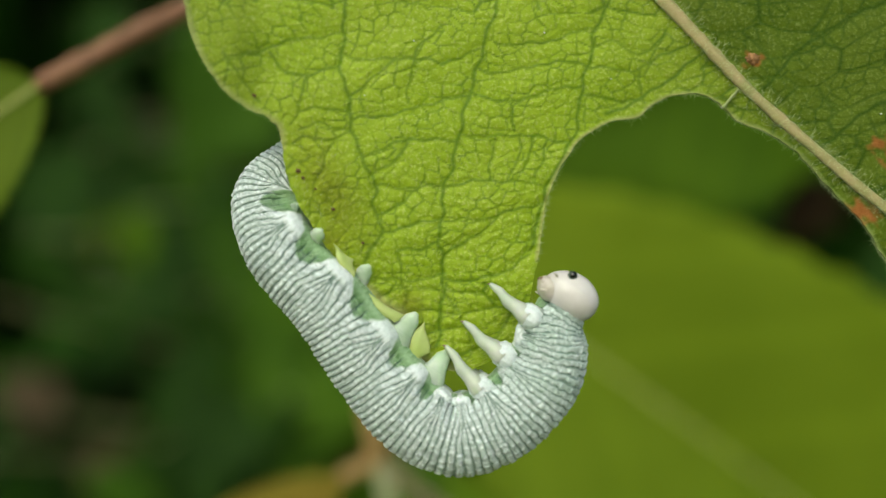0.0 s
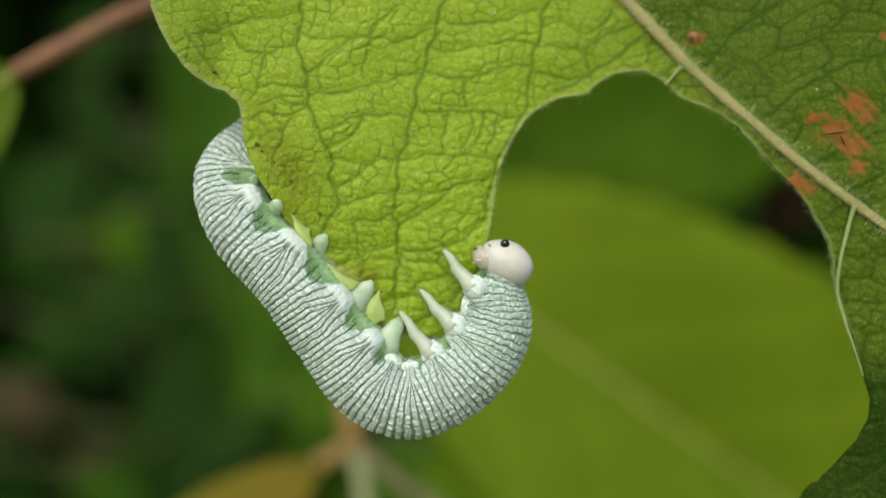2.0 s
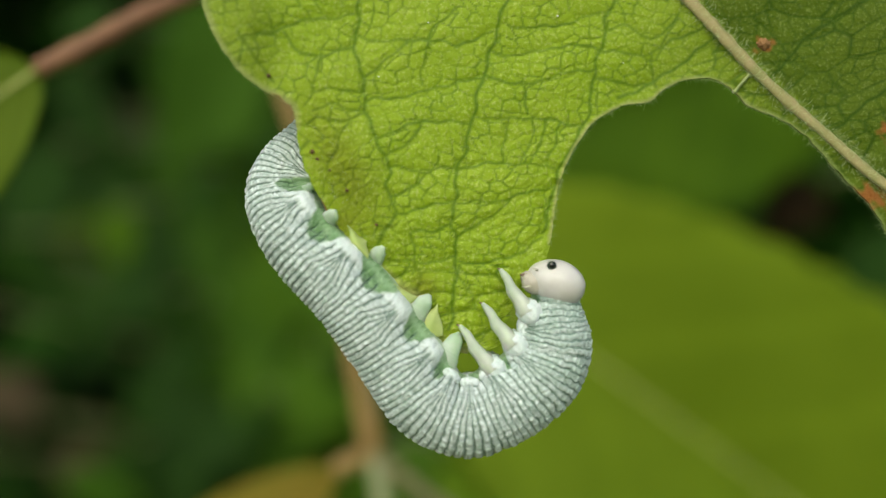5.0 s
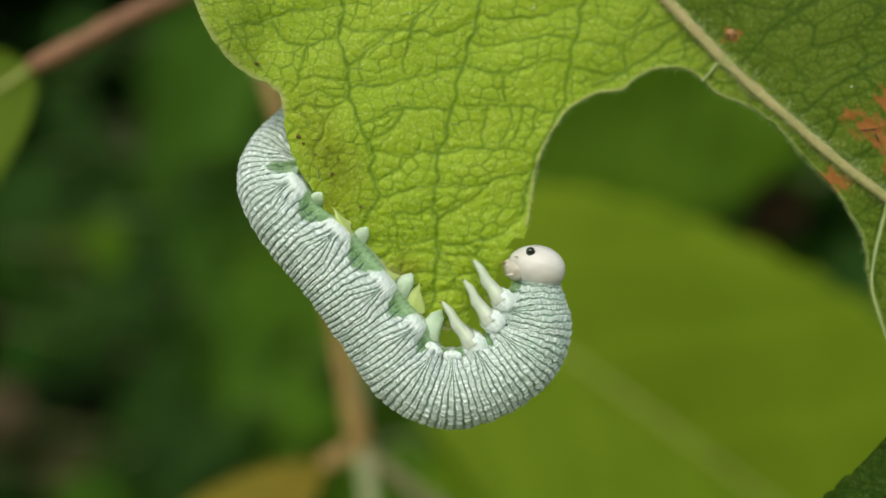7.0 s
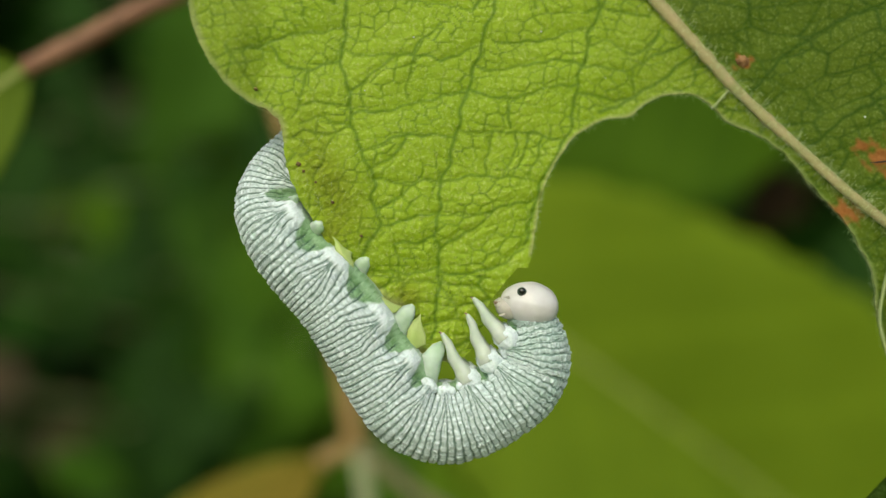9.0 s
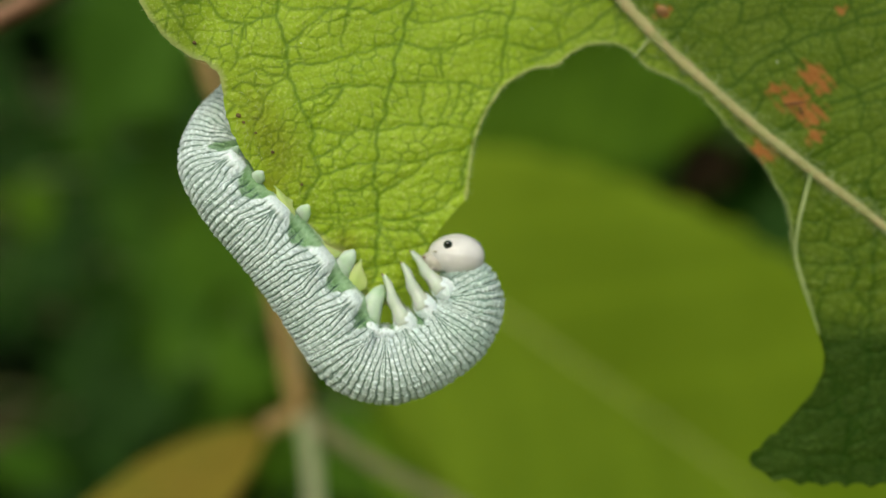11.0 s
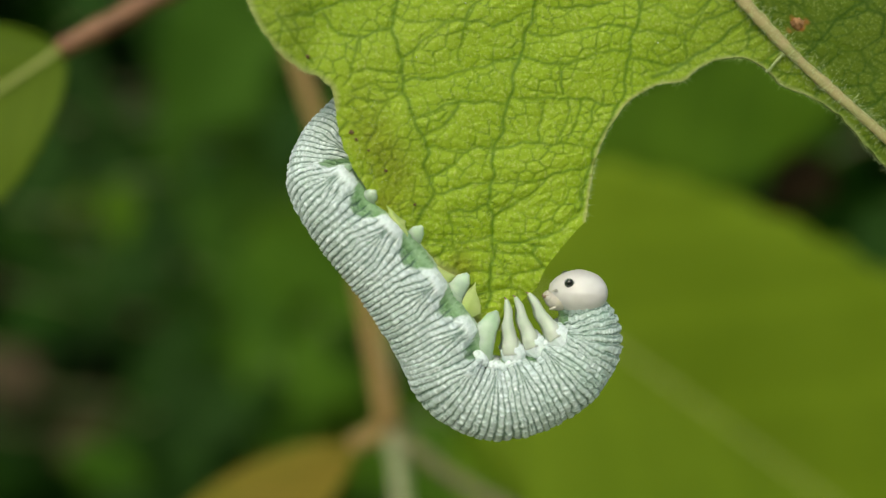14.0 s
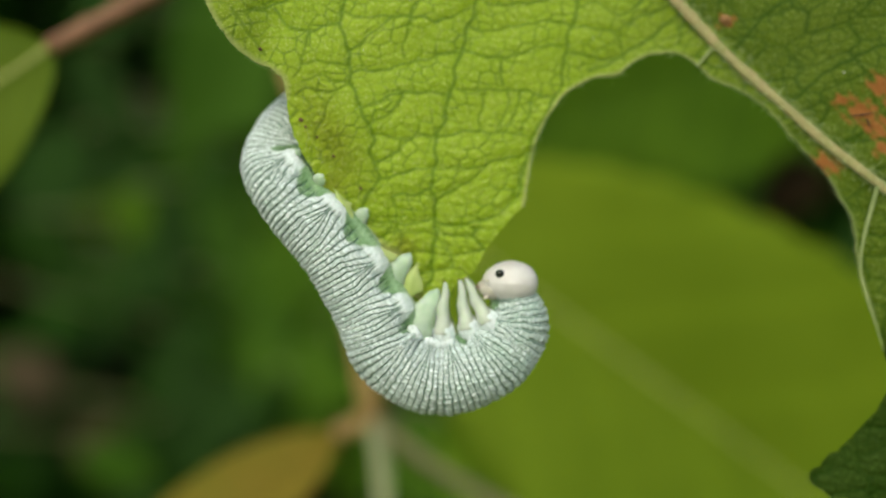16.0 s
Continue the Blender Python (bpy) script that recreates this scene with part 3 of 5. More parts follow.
            hair(p, np.array([n2[0], 0.6 * rng.standard_normal(), n2[1]]) + 0.5 * rng.standard_normal(3), 0.12 + 0.26 * rng.random(), 0.011)
    for i in range(5000):
        j = rng.integers(12, 64)
        s = rng.choice([-1, 1])
        p = np.array([rc[j, 0] + 0.3 * rng.standard_normal(), 0, rc[j, 1] + 0.3 * rng.standard_normal()])
        p[1] = blade_depth(p[0], p[2]) - 0.22
        hair(p, np.array([0.7 * s, -0.4, 0.7 * s]) + 0.5 * rng.standard_normal(3), 0.14 + 0.28 * rng.random(), 0.010)
    for i in range(90):
        p = np.array([-6.6 + 1.3 * rng.standard_normal(), 0, 4.8 + 1.6 * rng.standard_normal()])
        if p[0] > -7.6:
            p[1] = blade_depth(p[0], p[2]) - 0.1
            hair(p, np.array([0.3, -0.8, 0.6]) + 0.6 * rng.standard_normal(3), 0.2 + 0.4 * rng.random(), 0.008)
    left = smooth_curve(LEFT[:7], 300)
    for i in range(0, 300, 2):
        p = np.array([left[i, 0], blade_depth(left[i, 0], left[i, 1]) + 0.1, left[i, 1]])
        hair(p, np.array([-0.8, 0, -0.4]) + 0.5 * rng.standard_normal(3), 0.1 + 0.15 * rng.random(), 0.010)
    tagged(mesh_object("leaf_hair", np.array(hv) * MM, hf, HAIR, leaf, "fine pale hairs"), kind="stuff")
    for px, pz, r in ((14.55, 10.75, 0.10), (14.15, 9.2, 0.13), (22.0, 8.75, 0.07), (-1.75, 12.4, 0.06), (4.9, 13.0, 0.07), (-4.2, 9.6, 0.05), (8.4, 10.7, 0.05)):
        r *= 0.75
        v, f = ball(px, blade_depth(px, pz) - 0.16, pz, r, r * 0.8, r * 0.9, 8, 12, 2.0, 0.2)
        mesh_object("droplet", v * MM, f, DROP, leaf, "tiny glistening whitish droplet")
    # dry brown specks near the crumpled edge
    for px, pz, r in ((-9.55, 9.5, 0.10), (-7.45, 5.8, 0.13), (-7.2, 5.45, 0.08), (-5.75, 3.9, 0.09), (-4.3, 2.2, 0.08), (-6.6, 4.9, 0.06)):
        v, f = ball(px, blade_depth(px, pz) - 0.10, pz, r, r * 0.5, r * 0.8, 8, 12, 2.0, 0.6)
        mesh_object("speck", v * MM, f, SPECK, leaf, "dry brown speck")
    # the thin torn margin, turned over beside the prolegs
    for corners in ([(-5.75, 2.15), (-4.75, 1.35), (-4.68, 0.45), (-5.40, 1.10)], [(-4.05, -0.35), (-2.15, -1.50), (-2.72, -1.82), (-3.45, -1.30)], [(-2.00, -2.40), (-1.22, -1.80), (-0.92, -3.40), (-1.90, -3.75)]):
        a, b, c, d = [np.array(k) for k in corners]
        u, w = [k.ravel() for k in np.meshgrid(np.linspace(0, 1, 14), np.linspace(0, 1, 14), indexing="ij")]
        p = (a * ((1 - u) * (1 - w))[:, None] + b * (u * (1 - w))[:, None] + c * (u * w)[:, None] + d * ((1 - u) * w)[:, None])
        p = p + 0.05 * np.stack([np.sin(7 * w + 3 * u), np.sin(6 * u + 2 * w + 1)], 1) * np.abs(np.stack([u, w], 1) - 0.5) * 2
        y = blade_depth(p[:, 0], p[:, 1]) - 0.30 - 0.16 * np.sin(np.pi * u) * np.sin(np.pi * w) - 0.15 * w
        g = np.arange(196).reshape(14, 14)
        q = np.stack([g[:-1, :-1], g[1:, :-1], g[1:, 1:], g[:-1, 1:]], -1).reshape(-1, 4)
        ea, eb = open_edges(q, 196)
        front = np.stack([p[:, 0], y, p[:, 1]], 1)
        faces = q.tolist() + (q[:, ::-1] + 196).tolist() + np.stack([eb, ea, ea + 196, eb + 196], 1).tolist()
        mesh_object("torn_flap", np.vstack([front, front + [0, 0.11, 0]]) * MM, faces, FLAP, leaf, "pale smooth torn flap of the margin")
    # thin dark cracks in the rust patch, and the small peg beside the midrib
    for pts in ([(22.3, 6.35), (22.9, 6.4), (23.6, 6.5)], [(23.2, 6.3), (23.3, 6.0), (23.45, 5.7)]):
        line = [(a, blade_depth(np.array(a), np.array(b)) - 0.16, b) for a, b in pts]
        v, f = tube(line, [0.02, 0.05, 0.02], 14, 6, 0.2, seed=5)
        mesh_object("crack", v, f, SCAR, leaf, "dark dry crack in a rust patch")
    line = [(a, blade_depth(np.array(a), np.array(b)) - 0.2, b) for a, b in ((14.95, 10.1), (14.5, 9.6), (14.15, 9.15))]
    v, f = tube(line, [0.09, 0.07, 0.1], 16, 8, 0.1, seed=6)
    mesh_object("vein_stub", v, f, RIBGREEN, leaf, "pale stub of a bitten vein")
    v, f = ball(15.67, 1.4, 11.66, 0.27, 0.2, 0.25, 16, 20, 2.0, 0.9)
    mesh_object("rust_gall", v * MM, f, stem_material("rusty_gall", (0.22, 0.10, 0.035), (0.42, 0.22, 0.09), 5000), leaf, "small rusty brown gall")
    return leaf


LEAF = eaten_leaf()

# pieces of margin that get eaten: height steps of about 0.6 mm
MARGIN_TIMES = [
    (0.0, [(1.3, 4.62), (0.73, 4.42), (-1.0, 4.1), (-2.77, 3.5), (-4.4, 1.6)]),
    (3.5, [(1.3, 4.62), (0.73, 4.42), (-0.5, 3.72), (-1.5, 3.3), (-2.8, 2.7), (-4.4, 1.4)]),
    (7.0, [(1.3, 4.6), (0.6, 4.12), (0.03, 3.7), (-1.18, 2.92), (-2.3, 2.3), (-4.4, 0.9)]),
    (9.5, [(1.3, 4.6), (0.65, 4.12), (-0.28, 3.2), (-1.36, 2.4), (-2.4, 1.9), (-4.4, 0.5)]),
    (12.0, [(1.3, 4.6), (0.9, 4.08), (-0.4, 3.0), (-1.5, 2.35), (-2.5, 1.75), (-4.4, 0.2)]),
    (16.5, [(1.3, 4.5), (-0.25, 3.0), (-4.4, 0.0)]),
]


def margin_at(t, z):
    ts = [k[0] for k in MARGIN_TIMES]
    return np.interp(t, ts, [margin(k[1], z) for k in MARGIN_TIMES])


BITES = []


def margin_pieces():
    zs = np.linspace(-4.3, 1.2, 10)
    for z0, z1 in zip(zs[:-1], zs[1:]):
        zm = (z0 + z1) / 2
        a, b = margin(MARGIN_LAST, zm), margin(MARGIN_FIRST, zm)
        n = max(1, round((b - a) / 0.62))
        if b - a < 0.12:
            continue
        for k in range(n):
            u, w = np.meshgrid(np.linspace(k / n, (k + 1) / n, 6), np.linspace(z0, z1, 6))
            lo, hi = margin(MARGIN_LAST, w), margin(MARGIN_FIRST, w)
            x, z = (lo + u * (hi - lo)).ravel(), w.ravel()
            g = np.arange(36).reshape(6, 6)
            q = np.stack([g[:-1, :-1], g[:-1, 1:], g[1:, 1:], g[1:, :-1]], -1).reshape(-1, 4)
            c = np.array([x.mean(), blade_depth(x.mean(), z.mean()), z.mean()])
            ob = sheet("margin_piece", x, z, q, BLADE, LEAF, origin=c)
            ob.location = c * MM
            ts = np.arange(0, 16.3, 0.1)
            gone = [t for t in ts if margin_at(t, c[2]) < c[0]]
            BITES.append((ob, c, float(gone[0]) if gone else 99.0))


margin_pieces()


# ---- the larva ----
LARVA = empty("sawfly_larva", (0, 0, HEIGHT), "white waxy wrinkled sawfly larva with ivory head eating the leaf", "larva")
# the middle line of the body from the tail to the neck, at some moments: across, up (mm)
SPINES = [
    (0, [(-9.86, 4.51), (-8.77, 1.72), (-6.26, -0.96), (-3.96, -4.28), (-1.94, -6.58), (0.47, -7.63), (2.91, -6.66), (4.83, -4.43), (5.36, -2.10)]),
    (3.5, [(-9.87, 4.07), (-8.58, 1.22), (-5.81, -1.52), (-3.34, -4.89), (-1.64, -7.03), (0.62, -7.6), (3.37, -6.06), (4.79, -4.16), (5.07, -2.24)]),
    (7, [(-9.61, 4.06), (-8.47, 1.67), (-5.67, -1.37), (-3.25, -4.68), (-1.61, -6.68), (0.63, -7.43), (3.25, -6.39), (4.72, -4.74), (4.95, -2.8)]),
    (9.5, [(-9.62, 3.99), (-8.46, 1.53), (-5.63, -1.49), (-3.3, -5.2), (-1.59, -7.12), (0.69, -7.5), (3.23, -6.15), (4.54, -4.75), (4.81, -3.23)]),
    (12, [(-9.51, 3.78), (-8.17, 1.49), (-5.6, -1.59), (-3.04, -5.1), (-1.77, -7.03), (0.28, -7.68), (3.0, -6.53), (4.42, -5.11), (4.85, -3.81)]),
    (16, [(-9.65, 3.84), (-8.5, 1.78), (-5.79, -1.23), (-3.86, -4.46), (-2.62, -6.9), (-0.12, -8.08), (2.46, -7.30), (3.82, -5.9), (4.24, -4.87)]),
]
SPINE_DEPTH = [2.6, 1.5, 0.4, -0.6, -0.6, -0.4, -0.3, -0.2, -0.1, 0.0, 0.0, 0.0]
BODY_RADII = [0.8, 1.25, 1.45, 1.74, 1.92, 1.95, 2.07, 2.10, 2.13, 2.09, 1.84, 1.15]
# the eye: seconds, across, up (mm)
EYE_TRACK = [
    (0.0, 6.19, 0.59), (0.5, 6.1, 0.57), (1.0, 5.69, 0.84), (1.5, 5.51, 0.74), (2.0, 5.35, 0.61), (2.5, 5.3, 0.57),
    (3.0, 5.15, 0.48), (3.5, 5.12, 0.38), (4.0, 4.99, 0.37), (4.2, 4.84, 0.32), (6.3, 4.29, 0.04), (6.5, 4.55, -0.09),
    (7.0, 4.54, -0.13), (7.5, 4.33, -0.22), (8.0, 4.12, -0.27), (8.5, 4.04, -0.43), (9.0, 3.92, -0.52), (9.5, 3.85, -0.59),
    (9.7, 3.76, -0.64), (11.8, 3.29, -1.22), (12.0, 3.52, -1.23), (12.5, 3.5, -1.51), (13.0, 3.52, -1.65), (13.5, 3.53, -1.68),
    (14.0, 3.47, -1.74), (14.5, 3.36, -1.9), (15.0, 3.31, -2.04), (15.5, 3.21, -2.18), (16.0, 3.21, -2.33),
]
# lean of the head: seconds, degrees
HEAD_LEAN = [(0, 39), (2, 34), (3.5, 28), (7, 16), (9.5, 12), (12, 6), (16, 3)]
# turn of the head about its length: seconds, degrees
HEAD_TURN = [(0, 12), (2, 8), (3.5, 4), (7, 1), (9.5, -5), (12, -7), (16, -10)]
RINGS = 104
FINE = RINGS / 76                                     # folds against the coarse count below
SEGMENT_RINGS = [FINE * k for k in (-2, 5, 12, 20, 28.5, 37, 43.5, 49, 54, 59.5, 65, 71, 77)]


def eased(t, keys):
    ts = [k[0] for k in keys]
    return np.array([np.interp(t, ts, [k[1 + n] for k in keys]) for n in range(len(keys[0]) - 1)])


EYE_LOCAL = np.array([-0.62, -0.96, 0.50])


def head_pose(t):
    """Turn and place of the head capsule: its eye follows the track."""
    ex, ez = eased(t, EYE_TRACK)
    a = radians(float(eased(t, HEAD_LEAN)[0]))
    turn = Matrix.Rotation(a, 3, "Y") @ Matrix.Rotation(-radians(float(eased(t, HEAD_TURN)[0])), 3, "X")
    off = turn @ Vector(EYE_LOCAL)
    return Vector((ex - off.x, -0.35, ez - off.z)), turn


def spine_at(t):
    """Ring centres and tangents of the body at a moment, mm."""
    ts = [k[0] for k in SPINES]
    pts = np.array([[np.interp(t, ts, [k[1][i][c] for k in SPINES]) for c in (0, 1)] for i in range(len(SPINES[0][1]))])
    tail = np.array([[-6.2, 8.4], [-8.3, 6.6]])
    c, turn = head_pose(t)
    ts2 = np.array(ts)
    k0, k1 = max(ts2[ts2 <= t]), min(ts2[ts2 >= t])
    w = 0 if k1 == k0 else (t - k0) / (k1 - k0)
    drift = eased(t, EYE_TRACK) - ((1 - w) * eased(k0, EYE_TRACK) + w * eased(k1, EYE_TRACK))
    for i, share in ((-1, 0.8), (-2, 0.5), (-3, 0.25)):
        pts[i] += share * drift
    neck = Matrix.Rotation(radians(float(eased(t, HEAD_LEAN)[0])), 3, "Y") @ Vector((0.25, 0, -0.66))
    pts = np.vstack([tail, pts, [[c.x + neck.x, c.z + neck.z]]])
    full = np.column_stack([pts[:, 0], SPINE_DEPTH, pts[:, 1]])
    curve = smooth_curve(full, RINGS)
    fine = np.gradient(curve, axis=0)
    return curve, fine / np.linalg.norm(fine, axis=1)[:, None]


def ring_matrix(centre, tangent):
    z = Vector(tangent)
    y = Vector((0, 1, 0))
    x = y.cross(z).normalized()
    y = z.cross(x)
    m = Matrix((x, y, z)).transposed().to_4x4()
    m.translation = Vector(centre) * MM
    return m


def noise_fork(th, at):
    """Where a fold is split in two by a shallower crease."""
    return np.sin(th * 2.3 + 1.7 * np.round(at)) * np.sin(th * 0.9 + 2.9 * np.round(at) + 0.6)


FOLDS_AT_LOBE = np.linspace(-8.5, 8.5, 321)


def body_ring(i, radius, gap, bend):
    """One ring of skin: a waxy beaded fold; on the flanks the folds run together above each lobe."""
    sides, steps = 260, 13
    th = np.linspace(0, 2 * np.pi, sides, endpoint=False)
    u = np.linspace(-0.70, 0.70, steps)                # in folds, from the crest of this one
    th2, u2 = np.meshgrid(th, u, indexing="ij")
    side = np.abs(np.pi - th2)                          # 0 under the belly, pi along the back
    at = i + u2
    seg = np.interp(at, SEGMENT_RINGS, range(len(SEGMENT_RINGS)))
    phase = seg - np.round(seg)                         # 0 where the segment's flank lobe sits
    middle = np.interp(np.round(seg), range(len(SEGMENT_RINGS)), SEGMENT_RINGS)
    half_long = 0.5 / max(1e-6, float(np.interp(i + 0.5, SEGMENT_RINGS, range(len(SEGMENT_RINGS))) - np.interp(i - 0.5, SEGMENT_RINGS, range(len(SEGMENT_RINGS)))))
    lobe = np.exp(-np.abs(phase / 0.30) ** 2.6)
    grain, lump, slow = np.empty(th2.shape), np.empty(th2.shape), np.empty(th2.shape)
    for a in range(sides):
        for c in range(steps):
            p = Vector((math.cos(th[a]) * radius, math.sin(th[a]) * radius, at[a, c] * gap))
            grain[a, c] = noise.noise(p * 6.5)
            lump[a, c] = noise.noise(p * 2.6)
            slow[a, c] = noise.noise(p * 1.1 + Vector((7, 3, 1)))
    # folds counted along the body, drawn together towards the top of the lobe
    f, tight = np.empty(th2.shape), np.empty(th2.shape)
    for a in range(sides):
        pull = min(1.0, max(0.0, (1.50 - side[a, 0]) / 0.68))
        q = FOLDS_AT_LOBE
        squeezed = q * (1 - 0.92 * pull * np.exp(-np.abs(q / (0.62 * half_long)) ** 3))
        tight[a] = np.interp(at[a] - middle[a], squeezed, np.gradient(squeezed, q))
        f[a] = np.interp(at[a] - middle[a], squeezed, q) + middle[a]
    neck = min(1.0, max(0.0, (i / FINE - 54) / 8))             # towards the head the folds break up
    f = f + (0.12 + 0.16 * neck) * lump + 0.10 * slow + (0.06 + 0.05 * neck) * grain
    away = np.abs(f - np.round(f))                      # 0 on a crest, 0.5 in a crease
    fork = np.clip((noise_fork(th2, at) - 0.12) / 0.2, 0, 1) * np.clip((side - 1.0) / 0.4, 0, 1)
    bead = cells(th2 * radius + 0.13 * lump, np.round(f) * 0.31 + 0.3, 0.30, 0.31, 7)
    bead = np.clip(bead / 0.35, 0, 1)
    front = np.clip((i / (RINGS - 1) - 0.60) / 0.06, 0, 1)        # the legged front end has a flatter belly
    flank = np.exp(-((side - 0.60) / 0.28) ** 2)
    belly = np.exp(-(side / 0.7) ** 2)
    smooth = np.clip((0.52 + 0.24 * lobe - 0.14 * front - 0.10 * slow - side) / 0.10, 0, 1)    # lobes and belly carry no folds
    drop = np.clip((away - 0.22) / 0.28, 0, 1) ** 1.6 * np.clip(tight, 0.3, 1.0)
    groove = np.clip((0.10 - away) / 0.10, 0, 1) * fork
    r = radius + 0.02 - (0.115 - 0.025 * neck) * drop * (1 - smooth) - 0.05 * groove - 0.085 * (1 - bead) * (1 - smooth) + 0.022 * grain 
    r += (0.58 * lobe - 0.34) * (1 - 0.45 * front) * flank + (0.40 - 0.38 * front + 0.70 * min(1, max(0, (24 - i / FINE) / 9))) * belly
    r += 0.10 * np.exp(-((side - 1.05) / 0.16) ** 2) * lobe - 0.05 * np.exp(-((np.abs(phase) - 0.5) / 0.07) ** 2) * (1 - belly)
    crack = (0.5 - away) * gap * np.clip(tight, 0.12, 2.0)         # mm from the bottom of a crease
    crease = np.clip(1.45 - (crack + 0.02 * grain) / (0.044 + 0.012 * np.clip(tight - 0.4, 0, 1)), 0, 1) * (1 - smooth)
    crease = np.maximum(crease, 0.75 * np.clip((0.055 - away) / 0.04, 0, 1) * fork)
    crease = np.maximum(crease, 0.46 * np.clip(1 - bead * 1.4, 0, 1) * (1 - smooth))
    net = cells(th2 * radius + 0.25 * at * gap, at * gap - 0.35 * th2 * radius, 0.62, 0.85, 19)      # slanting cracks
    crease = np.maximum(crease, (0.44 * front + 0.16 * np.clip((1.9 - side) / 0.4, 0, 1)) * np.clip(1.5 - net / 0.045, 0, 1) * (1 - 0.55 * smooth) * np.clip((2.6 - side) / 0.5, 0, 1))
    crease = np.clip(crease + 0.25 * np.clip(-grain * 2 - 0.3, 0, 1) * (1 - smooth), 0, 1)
    bare = np.clip((1.02 + 0.30 * min(1, max(0, (22 - i / FINE) / 8)) - 0.72 * lobe - 0.36 * front - side + 0.16 * lump + 0.10 * slow) / 0.12, 0, 1)
    if i >= RINGS - 1:
        bare = np.full(bare.shape, 0.45)
    mint = np.clip((i / RINGS - 0.76) / 0.12, 0, 1) * np.clip(0.5 + 1.1 * slow, 0, 1)
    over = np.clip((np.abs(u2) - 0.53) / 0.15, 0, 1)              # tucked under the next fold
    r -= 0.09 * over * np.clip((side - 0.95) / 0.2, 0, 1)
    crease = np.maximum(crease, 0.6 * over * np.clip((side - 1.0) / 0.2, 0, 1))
    wide = np.clip(1 + bend * np.cos(th2), 0.45, 1.75)            # folds fan out along the back where the body curls
    ax = u2 * gap * wide
    v = np.stack([np.cos(th2) * r, np.sin(th2) * r * 0.96, ax], -1).reshape(-1, 3)
    f = []
    for a in range(sides):
        b = (a + 1) % sides
        for s in range(steps - 1):
            f.append([a * steps + s, b * steps + s, b * steps + s + 1, a * steps + s + 1])
    n = len(v)
    v = np.vstack([v, [0, 0, -gap * 0.4], [0, 0, gap * 0.4]])
    for a in range(sides):
        b = (a + 1) % sides
        f.append([n, b * steps, a * steps])
        f.append([n + 1, a * steps + steps - 1, b * steps + steps - 1])
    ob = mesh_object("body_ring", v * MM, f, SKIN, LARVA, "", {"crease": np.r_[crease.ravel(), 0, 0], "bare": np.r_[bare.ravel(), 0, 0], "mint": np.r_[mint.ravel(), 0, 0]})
    near = min(SEGMENT_RINGS, key=lambda s: abs(s - i))
    if round(near) == i and 43 * FINE < i < RINGS - 3:
        k = 0.50
        for way in (-1, 1):
            a = math.pi + way * 0.46
            lv, lf = ball(0, 0, 0, 0.56 * k, 0.50 * k, 1.0 * k, 22, 30, 2.3, 0.0)
            for n in range(len(lv)):
                q = Vector(lv[n])
                lv[n] = q * (1 + 0.16 * noise.noise(q * 1.6 + Vector((i, way, 0))) + 0.06 * noise.noise(q * 6))
            lv = lv + np.array([math.cos(a), math.sin(a), 0]) * (radius * 1.0)
            dents = np.array([min(1.0, max(0.0, 0.55 - 5 * abs(noise.noise(Vector(q) * 2.3 + Vector((i, 0, way)))))) for q in lv])
            mesh_object("flank_lobe", lv * MM, lf, SKIN, ob, "smooth white waxy flank lobe" if way > 0 else "", {"crease": dents, "bare": dents * 0, "mint": dents * 0})
    return ob


BODY = []


def larva_body():
    curve, _ = spine_at(7.0)
    gap = np.linalg.norm(np.diff(curve, axis=0), axis=1).mean()
    radii = smooth_curve(np.array(BODY_RADII)[:, None].repeat(2, 1) + np.array([[0, k] for k in range(len(BODY_RADII))]), 200)[:, 0]
    at = np.linspace(0, 1, 200)
    size = np.interp(np.linspace(0, 1, RINGS), at, radii)
    bends = np.zeros(RINGS)
    for t in (2.0, 7.0, 15.0):
        _, tangents = spine_at(t)
        back = np.cross([0, 1.0, 0], tangents)
        bends += (np.gradient(back * size[:, None], axis=0) * tangents).sum(1) / gap / 3
    bends = np.convolve(np.pad(bends, 3, "edge"), np.ones(7) / 7, "valid")
    for i in range(RINGS):
        BODY.append(body_ring(i, float(np.interp(i / (RINGS - 1), at, radii)), gap, float(bends[i])))


larva_body()


